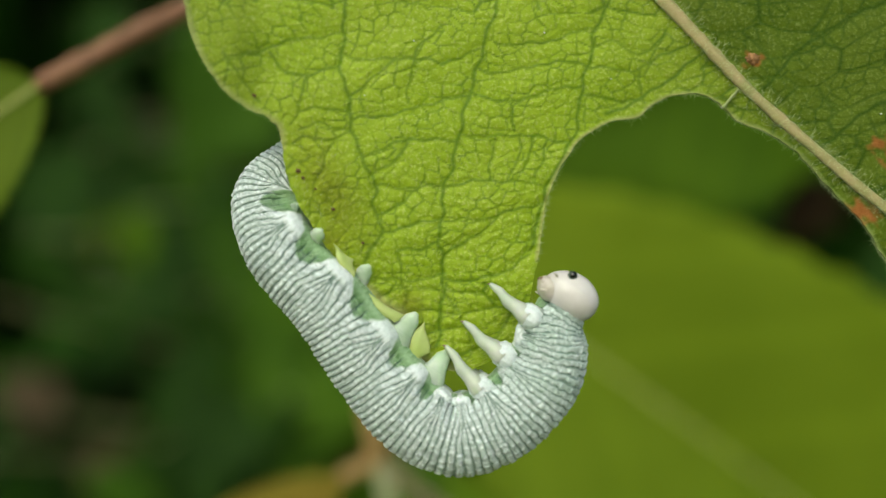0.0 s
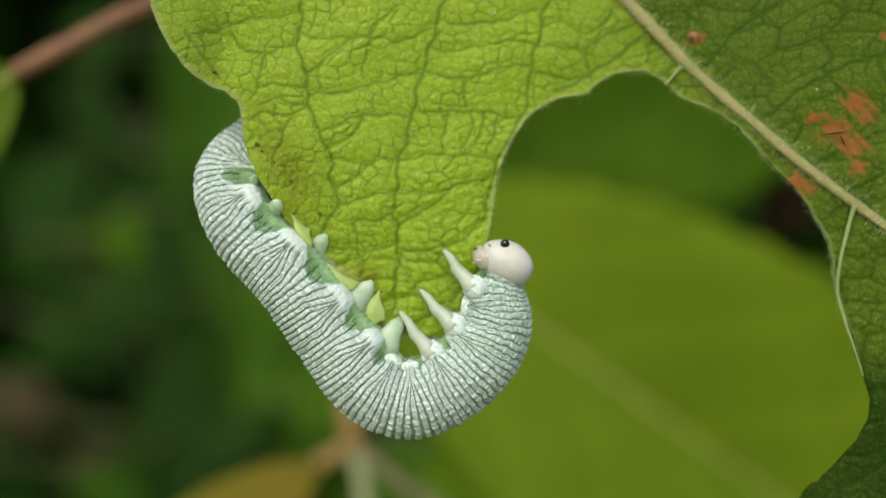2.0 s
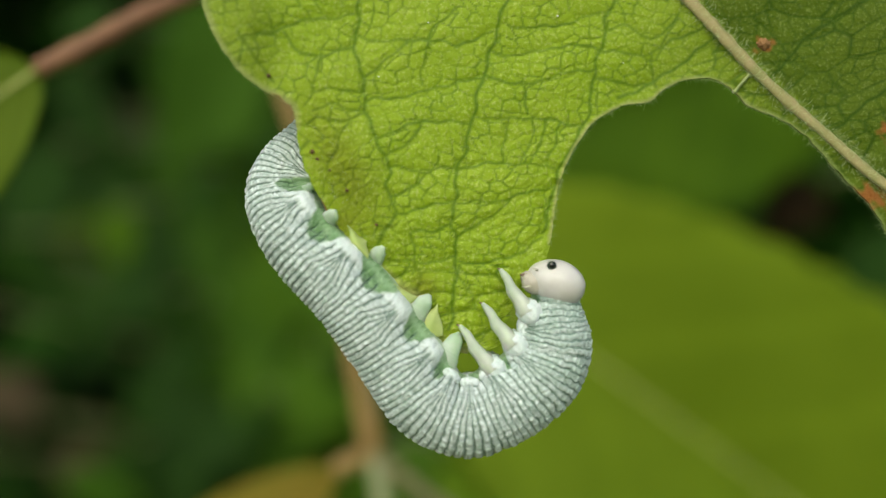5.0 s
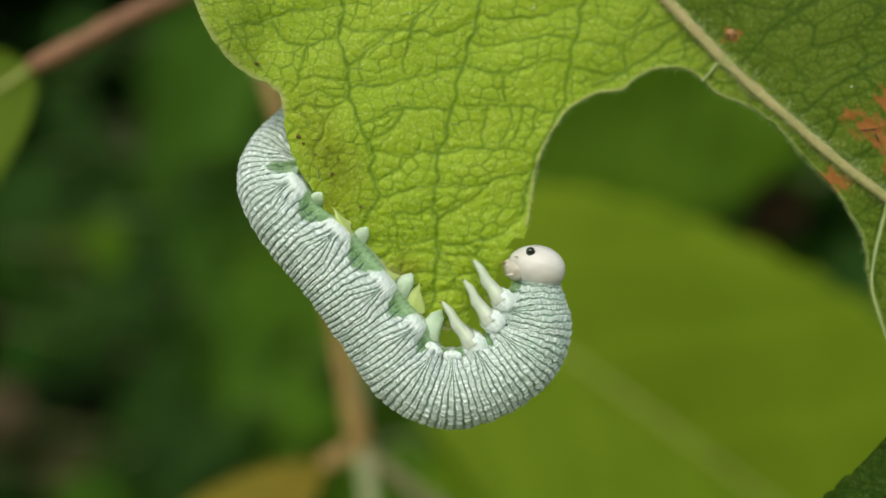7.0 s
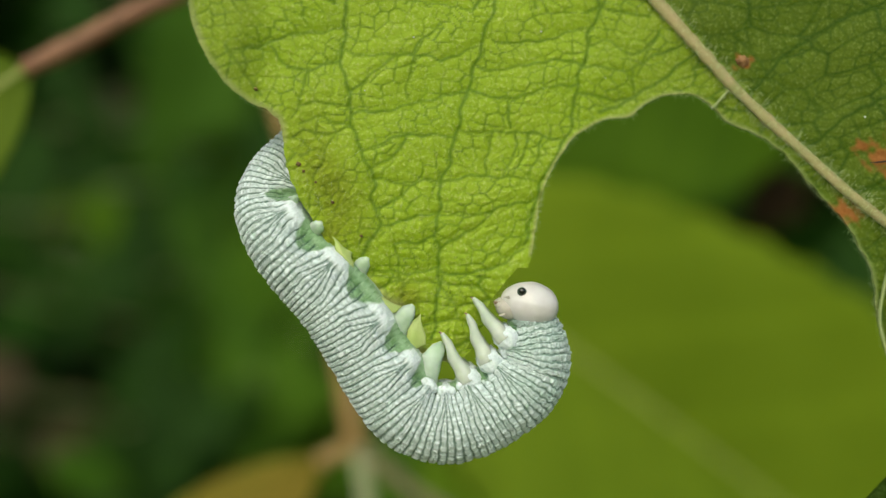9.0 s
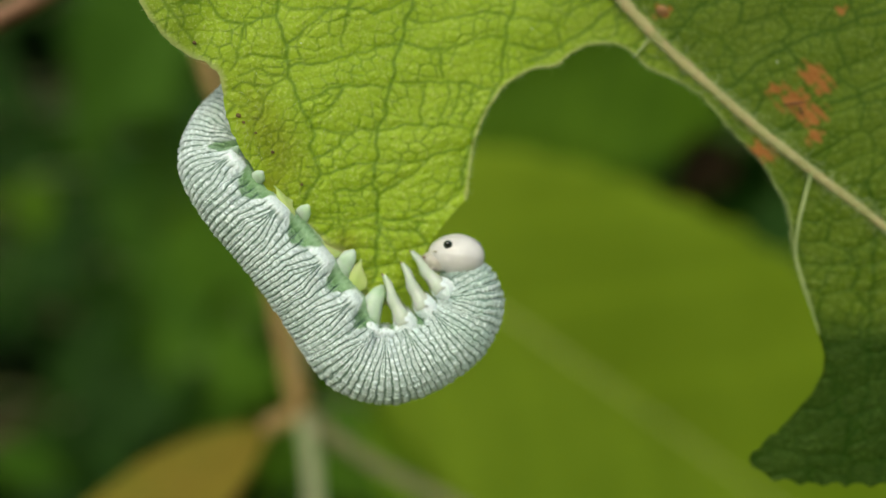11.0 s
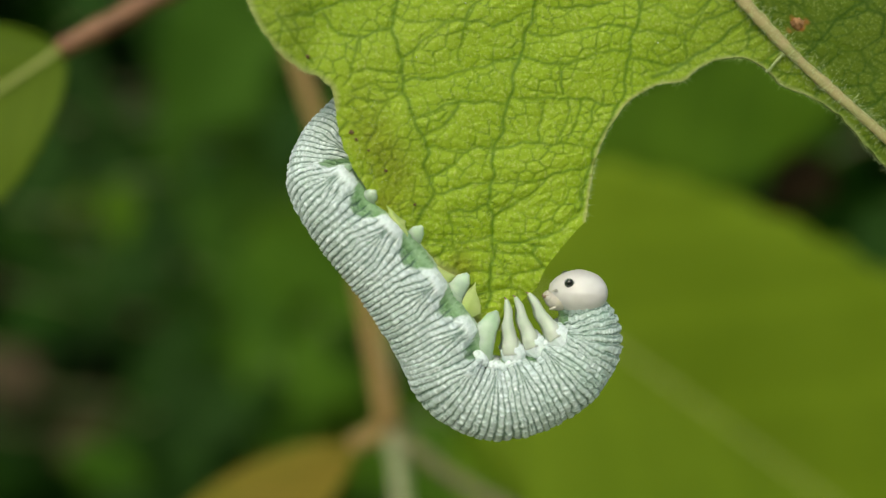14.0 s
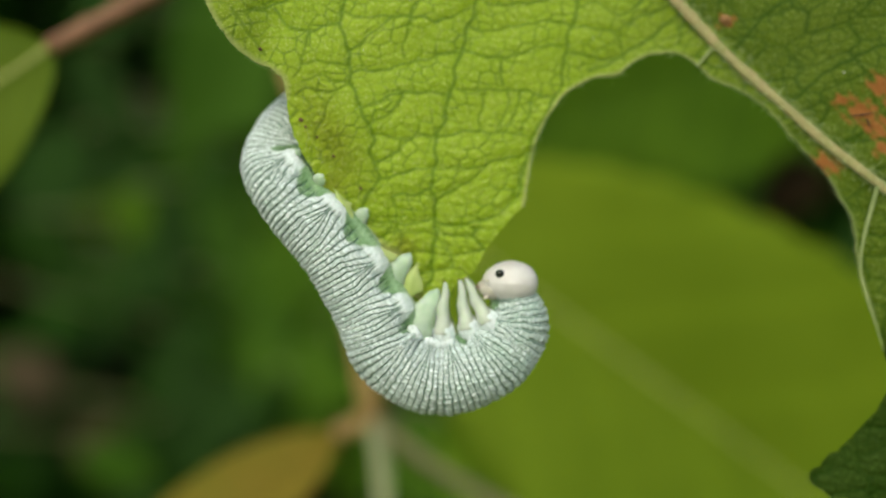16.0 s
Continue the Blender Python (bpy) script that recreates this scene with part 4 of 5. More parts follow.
def larva_head():
    """Local axes: x from the mouth to the back, z towards the brow, y away from the near eye."""
    v, f = ball(0.0, 0, -0.14, 1.51, 1.24, 1.15, 36, 52, 2.15, 0.012)
    taper = np.clip((-v[:, 0] - 0.1) / 1.4, 0, 1)
    v[:, 1] *= 1 - 0.16 * taper
    v[:, 2] = v[:, 2] * (1 - 0.16 * taper) - 0.05 * taper
    v[:, 2] += np.where(v[:, 2] < 0, 0.10 * np.clip(1 - (v[:, 0] / 1.5) ** 2, 0, 1), 0)
    head = mesh_object("head", v * MM, f, HEADSKIN, LARVA, "smooth ivory white head capsule with black eyes")
    for side in (-1, 1):
        v, f = ball(EYE_LOCAL[0], side * 0.96, EYE_LOCAL[2], 0.245, 0.10, 0.235, 14, 20)
        mesh_object("eye_patch", v * MM, f, CLAWDARK, head, "dark rim round the eye")
        v, f = ball(EYE_LOCAL[0], side * 1.01, EYE_LOCAL[2] + 0.02, 0.18, 0.12, 0.18, 14, 20)
        mesh_object("eye", v * MM, f, BLACK, head, "glossy black simple eye")
        v, f = tube([(-1.18, side * 0.74, 0.02), (-1.30, side * 0.82, 0.03), (-1.42, side * 0.84, 0.0)], [0.07, 0.05, 0.02], 12, 8, 0.02)
        mesh_object("antenna", v, f, MOUTHSKIN, head)
    v, f = ball(-0.98, 0, -0.56, 0.70, 0.80, 0.62, 24, 32, 2.0, 0.05)
    mesh_object("mouth", v * MM, f, MOUTHSKIN, head, "greyish beige translucent mouth")
    v, f = ball(-1.46, 0, -0.50, 0.30, 0.56, 0.34, 16, 22, 2.0, 0.16)
    mesh_object("upper_lip", v * MM, f, MOUTHSKIN, head)
    for side in (-1, 1):
        v, f = tube([(-1.50, side * 0.36, -0.40), (-1.68, side * 0.30, -0.46), (-1.80, side * 0.12, -0.50)], [0.10, 0.09, 0.04], 14, 10, 0.03)
        mesh_object("mandible", v, f, CLAW, head, "brown chewing mandible")
        v, f = tube([(-1.15, side * 0.62, -0.88), (-1.34, side * 0.64, -0.98), (-1.46, side * 0.60, -1.02)], [0.09, 0.07, 0.03], 14, 8, 0.04)
        mesh_object("palp", v, f, MOUTHSKIN, head)
    return head


CLAWDARK = plain_material("dark_green_eye_rim", (0.05, 0.075, 0.055), 0.3)
HEAD = larva_head()

# the legs: at some moments tip and base of the three true legs (mm), front to back
LEG_KEYS = [
    (0, [(2.11, 0.1), (0.75, -1.79), (-0.15, -3.01), (3.57, -1.17), (2.44, -3.29), (1.32, -4.85)]),
    (3.5, [(2.18, 0.38), (0.99, -1.85), (-0.18, -2.92), (3.29, -1.47), (2.27, -3.39), (1.1, -4.59)]),
    (7, [(1.64, -0.62), (1.12, -1.67), (-0.03, -2.82), (2.97, -2.61), (2.29, -3.49), (1.2, -4.52)]),
    (9.5, [(1.45, -1.05), (1.2, -1.85), (-0.15, -2.77), (3.05, -3.02), (2.03, -3.93), (1.01, -4.93)]),
    (12, [(1.46, -1.71), (0.78, -2.22), (0.02, -2.65), (2.79, -3.57), (1.86, -4.31), (0.78, -5.05)]),
    (13.5, [(1.74, -2.31), (0.86, -2.52), (0.36, -2.66), (2.75, -4.1), (1.74, -4.9), (0.68, -5.25)]),
    (14.5, [(1.33, -2.42), (0.80, -2.56), (0.36, -2.64), (2.53, -4.24), (1.61, -5.0), (0.50, -5.28)]),
    (16, [(1.38, -2.69), (1.07, -2.78), (0.28, -2.88), (2.43, -4.7), (1.5, -5.4), (0.14, -5.5)]),
]
LEG_LONG = [2.05, 2.05, 2.15]
LEGS = []


def true_leg(long, far):
    """A jointed, tapering leg along +z from its base."""
    pts = [(0, 0, -0.7), (0, -0.04, 0.1), (-0.06, -0.06, 0.34 * long), (-0.03, -0.03, 0.44 * long), (0.04, 0.03, 0.68 * long), (0.03, 0.02, 0.78 * long), (0, 0, long)]
    v, f = tube(pts, [0.46, 0.45, 0.36, 0.33, 0.24, 0.21, 0.10], 44, 18, 0.010)
    leg = mesh_object("thoracic_leg", v, f, LEGSKIN, LARVA, "" if far else "pale jointed walking leg")
    v, f = ball(0.1, 0.1, -0.62, 0.60, 0.53, 0.66, 20, 26, 2.0, 0.20)
    mesh_object("coxa", v * MM, f, SKIN, leg, "white waxy leg base")
    v, f = tube([(0, 0, long - 0.05), (-0.05, 0, long + 0.08), (-0.12, 0, long + 0.12)], [0.08, 0.05, 0.02], 8, 8, 0.0)
    mesh_object("claw", v, f, CLAW, leg)
    return leg


def larva_legs():
    for side in (-1, 1):
        for k in range(3):
            LEGS.append((true_leg(LEG_LONG[k], side > 0), k, side))
    # prolegs that hold the leaf: base and tip (mm), near and far side of the blade
    for bx, bz, tx, tz, r in ((-8.0, 3.75, -7.45, 4.2, 0.17), (-7.1, 2.0, -6.25, 2.9, 0.38), (-4.8, 0.0, -3.93, 1.12, 0.42), (-2.6, -2.6, -1.60, -1.32, 0.48), (-0.9, -4.6, -0.10, -3.25, 0.38)):
        for side in (-1, 1):
            yb, yt = -0.2 + side * 0.30, 0.2 * tx + side * 0.38
            dx, dz = tx - bx, tz - bz
            pts = [(bx - 1.0 * dx, yb, bz - 1.0 * dz), (bx + 0.2 * dx, yb + side * 0.15, bz + 0.2 * dz), (bx + 0.65 * dx, (yb + yt) / 2 + side * 0.12, bz + 0.65 * dz), (bx + 0.90 * dx, yt, bz + 0.90 * dz), (tx, yt, tz)]
            blunt = 1.2 if bz < -4 else 1.0
            v, f = tube(pts, [r * 3.0, r * 3.0, r * 2.9, r * 2.5, r * 1.9 * blunt ** 0.5, r * 1.5 * blunt, r * 1.2 * blunt, r * 1.0 * blunt, r * 0.82 * blunt, r * 0.22 * blunt], 60, 24, 0.015, 0.55, seed=3)
            mesh_object("proleg", v, f, PROLEGSKIN, LARVA, "pale green fleshy proleg gripping the leaf" if side < 0 else "")


larva_legs()


# ---- twigs and leaves behind ----
def back_leaf(base, tip, width, mat, face=(0, -1, 0), label="", name="leaf", group="leaves behind", curl=0.10, teeth=0.02, seed=1, petiole=None, droop=0.0, fine=1.0):
    """A whole leaf from base to tip (mm round the larva): blade with side veins, midrib, petiole."""
    b, t = np.array(base, float), np.array(tip, float)
    long = np.linalg.norm(t - b)
    ax = (t - b) / long
    n = np.array(face, float)
    n -= ax * (n @ ax)
    n /= np.linalg.norm(n)
    s = np.cross(n, ax)
    leaf = empty(name, (b[0] * MM, b[1] * MM, HEIGHT + b[2] * MM), label, "leaf", group)
    nu, nv = int(70 * fine), int(40 * fine) | 1
    u, v = np.meshgrid(np.linspace(0, 1, nu), np.linspace(-1, 1, nv), indexing="ij")
    half = width / 2 * np.sin(np.pi * u ** 0.85) ** 0.75 * (1 - 0.25 * u) / 0.86
    half = half * (1 + teeth * np.sin(u * 150 + seed)) + 0.02
    across = v * half
    veins = np.exp(-((((u * 9 - np.abs(v) * 1.6) % 1.0) - 0.5) / 0.07) ** 2) * (np.abs(v) < 0.97)
    up = curl * np.abs(across) + 0.10 * long * curl * np.sin(u * 3 + seed) + 0.012 * width * np.sin(u * 23 + v * 5) * np.abs(v) - 0.004 * width * veins - droop * u ** 2
    p = (u * long)[..., None] * ax + across[..., None] * s + up[..., None] * n
    top = p.reshape(-1, 3)
    bot = top - 0.25 * n
    k = len(top)
    g = np.arange(k).reshape(nu, nv)
    q = np.stack([g[:-1, :-1], g[1:, :-1], g[1:, 1:], g[:-1, 1:]], -1).reshape(-1, 4)
    rim = np.concatenate([g[0, :], g[1:, -1], g[-1, -2::-1], g[-2:0:-1, 0]])
    rq = np.stack([rim, np.roll(rim, -1), np.roll(rim, -1) + k, rim + k], 1)
    faces = np.vstack([q, q[:, ::-1] + k, rq])
    mesh_object("blade", np.vstack([top, bot]) * MM, faces, mat, leaf, "", {"vein": np.r_[0.5 * veins.ravel(), 0.5 * veins.ravel()]})
    line = [ax * long * w + n * (0.10 * long * curl * math.sin(w * 3 + seed) + 0.15 - droop * w ** 2) for w in np.linspace(0, 0.97, 8)]
    rib = 0.0048 if mat is OLIVE else 0.014
    mv, mf = tube(line, [rib * width, 0.7 * rib * width, 0.3 * rib * width], 30, 8, 0.03)
    mesh_object("midrib", mv, mf, BACKRIB if mat in (OLIVE, FRESH) else mat, leaf)
    if petiole:
        thick = 1.9 if mat is YELLOWING else 1.0
        mv, mf = tube([np.array(q) - b for q in petiole], [0.5 * thick, 0.45 * thick], 24, 8, 0.03)
        mesh_object("petiole", mv, mf, BRANCH if mat is YELLOWING else PETIOLE, leaf)
    return leaf


def twig(name, points, radii, mat, label, seed=0, nodes=True):
    """A twig with buds and swollen nodes."""
    b = np.array(points[0], float)
    thing = empty(name, (b[0] * MM, b[1] * MM, HEIGHT + b[2] * MM), label, "twig", "twigs")
    v, f = tube([np.array(p) - b for p in points], radii, 60, 14, 0.05, seed=seed)
    mesh_object("stem", v, f, mat, thing)
    if nodes:
        c = smooth_curve([np.array(p) - b for p in points], 60)
        for i in (18, 40):
            r = float(np.mean(radii))
            v, f = ball(c[i, 0], c[i, 1], c[i, 2], r * 1.5, r * 1.3, r * 1.5, 12, 16, 2, 0.1)
            mesh_object("bud", v * MM, f, mat, thing)
    return thing


# woody stems that carry everything: from the ground up, mm round the larva
STEM_A = [(-170, 100, -1020), (-150, 90, -400), (-140, 75, -60), (-120, 65, 50), (-60, 52, 66), (-26, 46, 58), (-9, 8, 51)]
STEM_B = [(160, 150, -1020), (140, 140, -400), (118, 125, -60), (98, 118, 15), (84, 112, 40), (50, 104, 75)]
STEM_C = [(-60, 330, -1020), (-80, 300, -500), (-70, 290, -120), (-40, 285, 0), (-60, 280, 120), (-20, 280, 260)]
STEM_D = [(60, 360, -1020), (90, 330, -400), (70, 310, -60), (90, 300, 70), (60, 300, 240)]


def nearest(stem, p):
    c = smooth_curve(stem, 200)
    return tuple(c[np.argmin(((c - np.array(p)) ** 2).sum(1))])


def leaves_behind():
    for k, (stem, r) in enumerate(((STEM_A, [7, 5, 3.5, 2.6, 2, 1.6, 1.3]), (STEM_B, [7, 5, 3, 2, 1.6, 1.2]), (STEM_C, [8, 6, 4, 3, 2.4, 1.5]), (STEM_D, [8, 6, 4, 3, 1.5]))):
        b = np.array(stem[0], float)
        thing = empty("shrub_stem", (b[0] * MM, b[1] * MM, HEIGHT + b[2] * MM), "brown woody stem of the leafy shrub", "stem", "shrub stems")
        v, f = tube([np.array(p) - b for p in stem], r, 120, 14, 0.05, seed=50 + k)
        mesh_object("bark", v, f, BRANCH, thing)
    twig("twig", [(-9, 8, 51), (-8, 24, 36), (-14, 28, 24.6), (-24.7, 24, 17.0), (-30.4, 22, 13.3)], [1.3, 1.1, 0.9, 0.8, 0.7], TWIG, "thin reddish-brown twig bearing leaves", 2)
    back_leaf((-30.2, 22, 13.4), (-57, 22, -4.1), 14, FRESH, (0.1, -1, 0.2), "fresh green leaf at the end of the reddish twig", seed=3)
    twig("twig", [(-26, 46, 58), (-20, 50, 26), (-17.2, 50, 16.4), (-12.2, 50, 0), (-9.4, 50, -14), (-8.2, 50, -19.8)], [1.1, 1.0, 0.95, 0.85, 0.85, 1.1], BRANCH, "brown upright twig with a leaf fork", 5)
    twig("leaf_stalk", [(-8.2, 50, -19.8), (-7.2, 50, -26), (-6.8, 50, -40)], [0.8, 0.9, 0.95], PALESTALK, "pale green stalk below the leaf fork", 6, False)
    twig("leaf_stalk", [(-8.2, 50, -19.8), (-1.6, 51, -25.2), (9, 53, -31.6)], [0.8, 0.7, 0.65], DULLSTALK, "brownish green stalk bending from the leaf fork", 7, False)
    back_leaf((-12, 50, -21.5), (-42, 45, -43.5), 10, YELLOWING, (0.2, -0.8, 0.75), "yellowing green leaf at the stem fork", seed=6, petiole=[(-8.2, 50, -19.6), (-12, 50, -21.5)])
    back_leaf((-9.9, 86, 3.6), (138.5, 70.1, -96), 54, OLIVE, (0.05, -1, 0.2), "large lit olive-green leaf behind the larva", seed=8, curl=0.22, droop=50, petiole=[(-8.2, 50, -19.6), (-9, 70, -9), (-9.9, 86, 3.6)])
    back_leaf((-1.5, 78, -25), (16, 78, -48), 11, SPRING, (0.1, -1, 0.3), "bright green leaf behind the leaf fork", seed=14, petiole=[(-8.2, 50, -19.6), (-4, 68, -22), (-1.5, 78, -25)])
    back_leaf((47.2, 112, 24), (10, 112, 6), 24, SHADED, (0, -1, 0.1), "green leaf painted dark for the shade of others", seed=16, petiole=[(47.2, 112, 24), nearest(STEM_B, (47.2, 112, 24))])
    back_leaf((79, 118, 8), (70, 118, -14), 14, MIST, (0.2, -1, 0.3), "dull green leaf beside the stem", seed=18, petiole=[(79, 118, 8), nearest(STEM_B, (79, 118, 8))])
    # added leaf shape: the shaded gap between leaves is put in as dark brown
    back_leaf((60, 121, 10), (49, 119, 2), 9, DARKGAP, (0, -1, 0.2), "dark brown leaf shape standing in for a shaded gap", seed=15, petiole=[(61, 121, 11), nearest(STEM_B, (61, 121, 11))])
    for base, tip, w, mat, face, text, sd in (((62, 104, 34), (-12, 100, 7), 37, SHADED, (0, -1, -0.1), "green leaf painted dark for the shade of others", 9),
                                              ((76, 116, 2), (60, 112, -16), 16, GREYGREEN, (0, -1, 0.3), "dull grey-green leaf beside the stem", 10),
                                              ((70, 125, 30), (30, 130, 52), 30, SHADED, (0, -1, 0.2), "green leaf painted dark for the shade of others", 11)):
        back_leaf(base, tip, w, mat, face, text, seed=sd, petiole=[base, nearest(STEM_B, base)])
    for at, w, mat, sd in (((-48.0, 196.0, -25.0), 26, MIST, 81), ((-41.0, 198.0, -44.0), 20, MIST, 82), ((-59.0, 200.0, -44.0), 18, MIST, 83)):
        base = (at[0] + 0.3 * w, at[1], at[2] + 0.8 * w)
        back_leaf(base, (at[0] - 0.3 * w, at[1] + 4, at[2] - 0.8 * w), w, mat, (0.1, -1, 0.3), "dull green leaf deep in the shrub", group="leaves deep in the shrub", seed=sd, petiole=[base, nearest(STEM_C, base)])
    rng = np.random.default_rng(17)
    spots = [(rng.uniform(-150, 20), rng.uniform(190, 330), rng.uniform(-75, 75), rng.uniform(18, 34)) for _ in range(34)]
    spots += [(-40, 200, -27, 25), (-52, 180, 36, 30), (-52, 208, 4, 30), (-62, 204, -46, 38), (-30, 215, -52, 34), (-8, 215, -42, 30), (-60, 212, 0, 22), (-4, 205, -58, 32), (-25, 210, -36, 26), (46, 290, 66, 44), (100, 290, 58, 40), (30, 280, 30, 38), (70, 300, 20, 40)]
    spots += [(-84, 232, 8, 30), (-70, 228, -9, 30), (-37, 186, -25, 44)]
    back_leaf((66, 140, 26), (40, 138, 4), 26, MIST, (0, -1, 0.2), "dull green leaf beside the stem", seed=77, petiole=[(66, 140, 26), nearest(STEM_B, (66, 140, 26))])
    for i, (x, y, z, w) in enumerate(spots):
        if x < -0.55 * (y + 57) * 0.56 and z < 10 and i < 47:      # smaller leaves low on the left, so the dark foliage behind shows
            w *= 0.4
        a = rng.uniform(-2.6, -0.5)
        d = np.array([math.cos(a), 0.3 * rng.standard_normal(), math.sin(a)]) * w * 1.5
        base = (x - d[0] / 2, y, z - d[2] / 2)
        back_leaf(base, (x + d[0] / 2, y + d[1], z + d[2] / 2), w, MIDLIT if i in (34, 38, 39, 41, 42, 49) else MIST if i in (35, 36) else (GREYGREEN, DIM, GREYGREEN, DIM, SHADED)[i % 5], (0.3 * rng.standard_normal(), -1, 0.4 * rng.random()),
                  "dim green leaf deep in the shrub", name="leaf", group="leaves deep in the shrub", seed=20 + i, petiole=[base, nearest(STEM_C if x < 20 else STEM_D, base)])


leaves_behind()


def small_leaves():
    """Scattered small leaves on the shrub's inner twigs."""
    rng = np.random.default_rng(61)
    for k in range(56):
        y = rng.uniform(165, 250)
        reach = (y + 56) / 250
        x, z, w = rng.uniform(-84, -18) * reach, rng.uniform(-62, 56) * reach, rng.uniform(6, 12)
        a = rng.uniform(-2.8, -0.3)
        d = np.array([math.cos(a), 0.4 * rng.standard_normal(), math.sin(a)]) * w * rng.uniform(1.3, 1.9)
        base = (x - d[0] / 2, y, z - d[2] / 2)
        back_leaf(base, tuple(np.array(base) + d), w, (MIST, DIM, DIM, GREYGREEN, SHADED, DIM)[k % 6], (0.5 * rng.standard_normal(), -1, 0.5 * rng.standard_normal() + 0.2),
                  "small green leaf deep in the shrub", group="small leaves in the shrub", seed=100 + k, fine=0.4, petiole=[base, nearest(STEM_C, base)])


small_leaves()
for place, turn, k in (((-105, 225, -64), 0.4, 1), ((-92, 235, -72), 1.9, 2), ((-116, 240, -49), 2.6, 3)):
    reach = np.array([math.cos(turn), 0.1, math.sin(turn)]) * 22
    back_leaf(place, tuple(np.array(place) + reach), 14, LITTER, (0.2, -1, 0.4), "dry brown leaf caught deep in the shrub", group="dry leaves in the shrub", seed=200 + k, fine=0.5, petiole=[place, nearest(STEM_C, place)])


def leaf_mass(name, count, box, size, mat, label, seed, category="shrub"):
    """Massed foliage: many small pointed, folded leaves in a box (metres)."""
    rng = np.random.default_rng(seed)
    (x0, x1), (y0, y1), (z0, z1) = box
    shape = np.array([(0, 0, 0), (0.25, 0.26, 0.06), (0.6, 0.24, 0.06), (1, 0, -0.05), (0.6, -0.24, 0.06), (0.25, -0.26, 0.06), (0.3, 0, 0), (0.65, 0, 0)])
    tri = [(0, 6, 1), (6, 7, 2, 1), (7, 3, 2), (0, 5, 6), (5, 4, 7, 6), (4, 3, 7)]
    v, f = [], []
    for _ in range(count):
        s = size * rng.uniform(0.6, 1.4)
        e = Euler((rng.uniform(-0.9, 0.9), rng.uniform(-0.2, 1.2), rng.uniform(0, 6.28))).to_matrix()
        o = np.array([rng.uniform(x0, x1), rng.uniform(y0, y1), rng.uniform(z0, z1)])
        # rounded outline of the mass
        hx, hz, cx, cz = (x1 - x0) / 2, (z1 - z0) / 2, (x0 + x1) / 2, (z0 + z1) / 2
        far = (abs((o[0] - cx) / hx) ** 3 + abs((o[2] - cz) / hz) ** 3) ** (1 / 3)
        if far > 0.9:
            o[0], o[2] = cx + (o[0] - cx) * 0.9 / far, cz + (o[2] - cz) * 0.9 / far
        k = len(v)
        for p in shape:
            v.append(np.array(e @ Vector(p * s)) + o)
        f.extend([[k + i for i in t] for t in tri])
    return tagged(mesh_object(name, np.array(v), f, mat), label, category, kind="stuff")


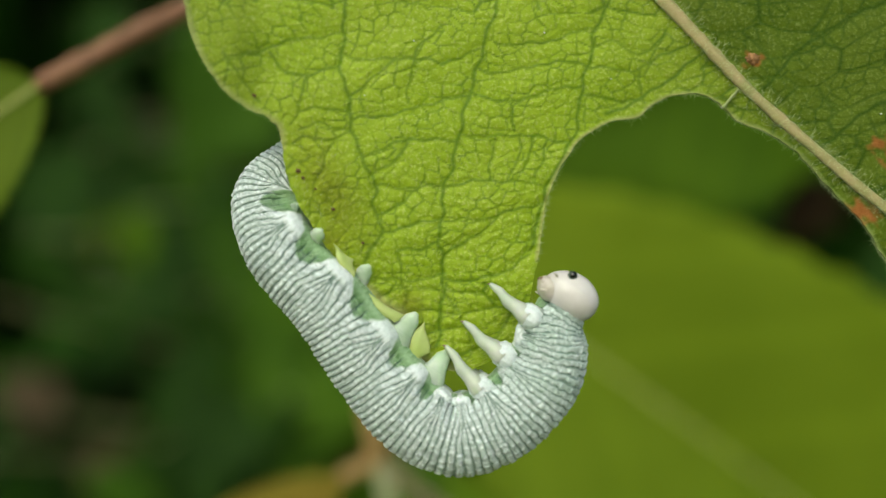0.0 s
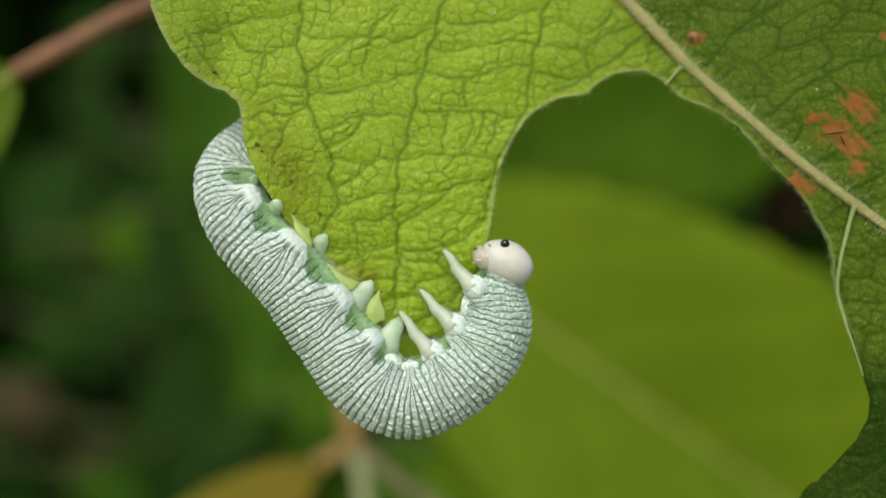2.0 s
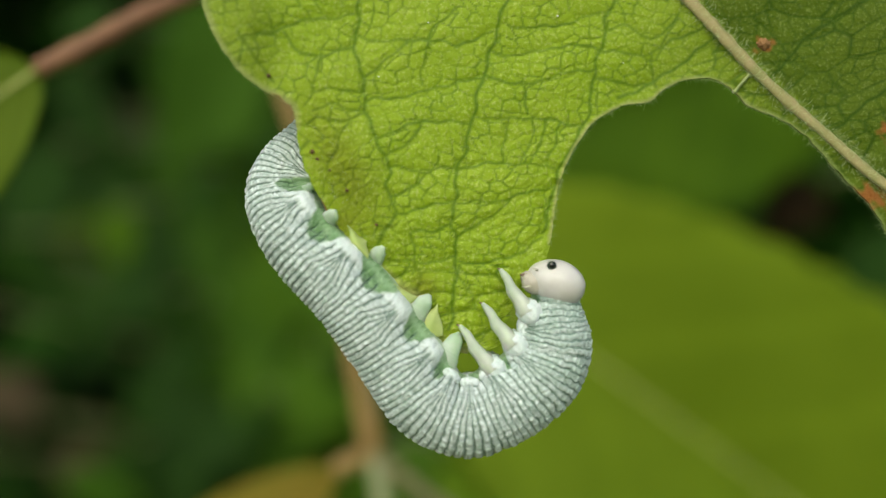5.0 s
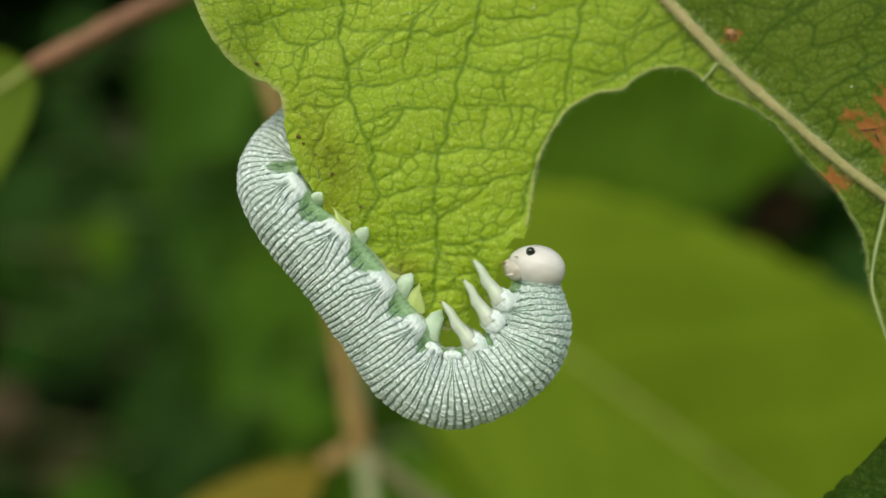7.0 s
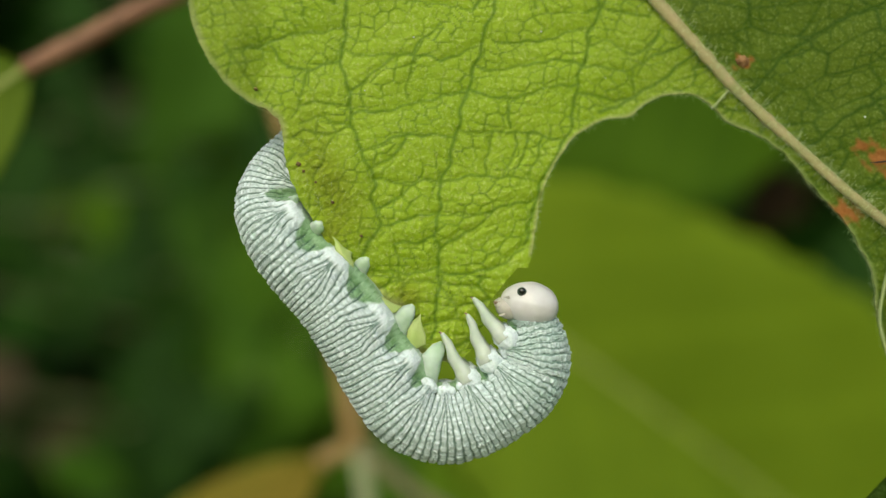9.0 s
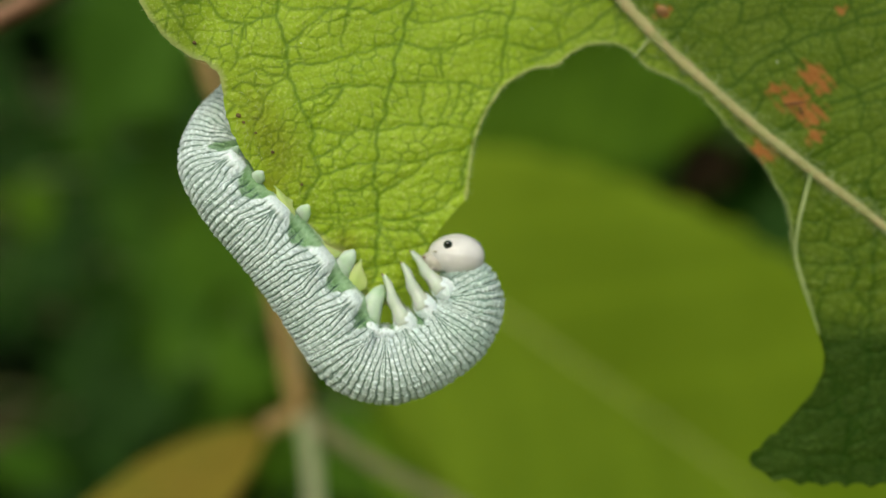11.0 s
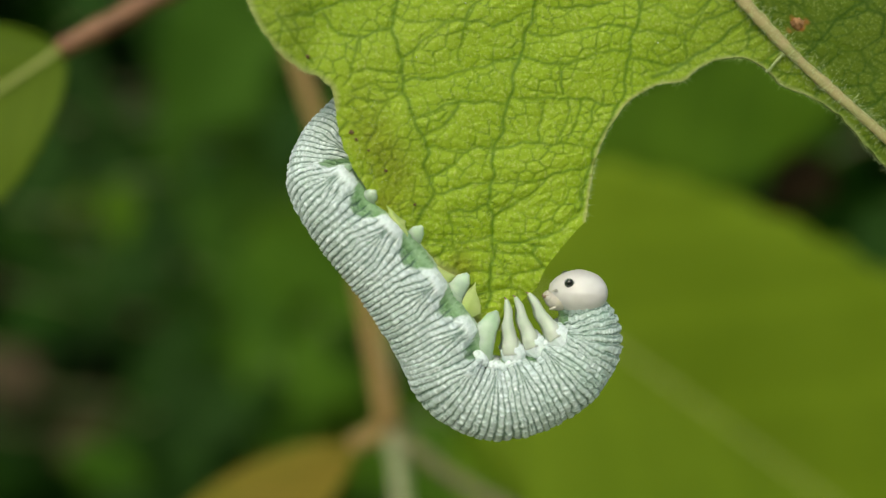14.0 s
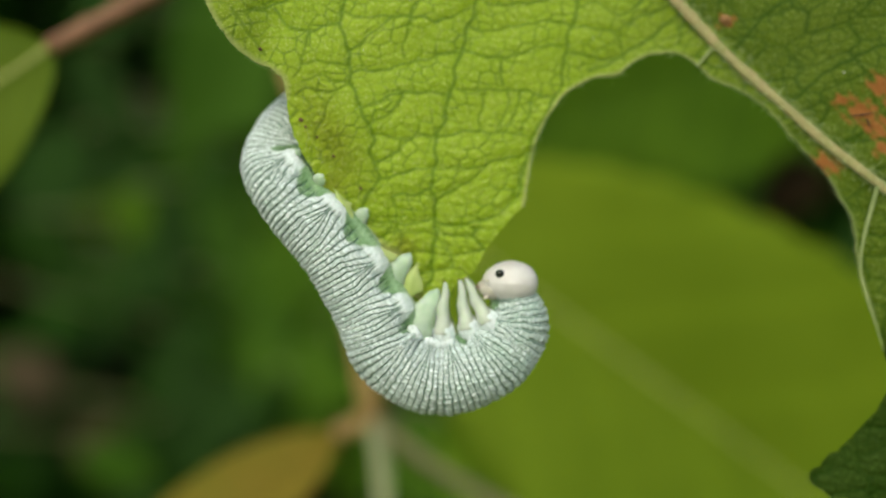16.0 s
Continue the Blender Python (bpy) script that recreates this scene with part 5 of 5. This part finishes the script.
def surroundings():
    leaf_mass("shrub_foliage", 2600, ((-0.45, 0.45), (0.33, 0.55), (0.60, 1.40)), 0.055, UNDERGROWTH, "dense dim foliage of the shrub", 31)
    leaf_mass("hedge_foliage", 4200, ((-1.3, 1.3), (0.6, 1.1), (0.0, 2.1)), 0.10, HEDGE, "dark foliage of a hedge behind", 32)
    # leaves added overhead, out of view, only to shade the shrub
    leaf_mass("unseen_shade_foliage", 1500, ((-0.5, 0.5), (0.12, 0.8), (1.28, 1.55)), 0.07, UNDERGROWTH, "added unseen foliage that shades the shrub", 33)
    rng = np.random.default_rng(40)
    n = 61
    g = np.concatenate([-np.geomspace(300, 0.05, n // 2), [0], np.geomspace(0.05, 300, n // 2)])
    X, Y = np.meshgrid(g, g)
    Z = 0.03 * np.sin(X * 1.7 + 0.5) * np.sin(Y * 1.3) + 0.01 * rng.standard_normal(X.shape)
    k = np.arange(n * n).reshape(n, n)
    q = np.stack([k[:-1, :-1], k[:-1, 1:], k[1:, 1:], k[1:, :-1]], -1).reshape(-1, 4)
    tagged(mesh_object("ground", np.stack([X, Y, Z], -1).reshape(-1, 3), q, GRASS), "unseen grassy ground, bright to fill from below", "ground", kind="structure")
    # an added backdrop, shaped as a bank and coloured shade-dark, closes the view behind the hedge
    u, w = np.meshgrid(np.linspace(-4, 4, 110), np.linspace(0, 1, 60), indexing="ij")
    a = w * np.pi
    y = 2.6 - 1.35 * np.cos(a) + 0.05 * np.sin(u * 5) + 0.03 * rng.standard_normal(u.shape)
    z = -0.05 + 2.6 * np.sin(a) ** 0.8 * np.clip((4 - np.abs(u)) / 1.2, 0, 1) ** 0.6 + 0.03 * rng.standard_normal(u.shape)
    k = np.arange(u.size).reshape(u.shape)
    q = np.stack([k[:-1, :-1], k[1:, :-1], k[1:, 1:], k[:-1, 1:]], -1).reshape(-1, 4)
    tagged(mesh_object("bank", np.stack([u, y, z], -1).reshape(-1, 3), q, BACKDROP), "added dark backdrop shaped as a bank behind the hedge", "bank", kind="structure")


surroundings()


# ---- what moves ----
def leg_matrix(t, k, side):
    tip, base = [], []
    for out, at in ((tip, 0), (base, 3)):
        out.extend(eased(t, [(key[0], *key[1][at + k]) for key in LEG_KEYS]))
    b = np.array([base[0], -0.95 if side < 0 else 0.75, base[1]])
    e = np.array([tip[0], 0.2 * tip[0] - 0.55 if side < 0 else 0.2 * tip[0] + 0.75, tip[1]])
    z = Vector(e - b).normalized()
    x = Vector((0, 1, 0)).cross(z).normalized()
    m = Matrix((x, z.cross(x), z)).transposed().to_4x4()
    m.translation = Vector(e * MM) - z * LEG_LONG[k] * MM
    return m


def motions():
    times = sorted({k[0] for k in EYE_TRACK})
    spines = [(t, *spine_at(t)) for t in times]
    for i, ring in enumerate(BODY):
        walk(ring, [(t, ring_matrix(c[i], d[i])) for t, c, d in spines])
    heads = []
    for t in times:
        c, turn = head_pose(t)
        m = turn.to_4x4()
        m.translation = c * MM
        heads.append((t, m))
    walk(HEAD, heads)
    for leg, k, side in LEGS:
        walk(leg, [(t, leg_matrix(t, k, side)) for t in times])
    for piece, c, gone in BITES:
        rest = Matrix.Translation(Vector(c) * MM)
        rows = [(0.0, rest)]
        if gone < 0.2:
            gone = 0.3
        if gone > 16:
            rows.append((16.0, rest))
        else:
            if gone > 0.4:
                rows.append((gone - 0.2, rest))
            for t in [gone + 0.1] + [s for s in times if s > gone + 0.2] + ([16.0] if gone > 15.7 else []):
                h, _ = head_pose(t)
                if t <= 16.0:
                    rows.append((t, Matrix.Translation((h + Vector((0.1, 0.1, 0.0))) * MM)))
        rows = [r for j, r in enumerate(rows) if j == 0 or frame(r[0]) > frame(rows[j - 1][0])]
        walk(piece, rows)


motions()
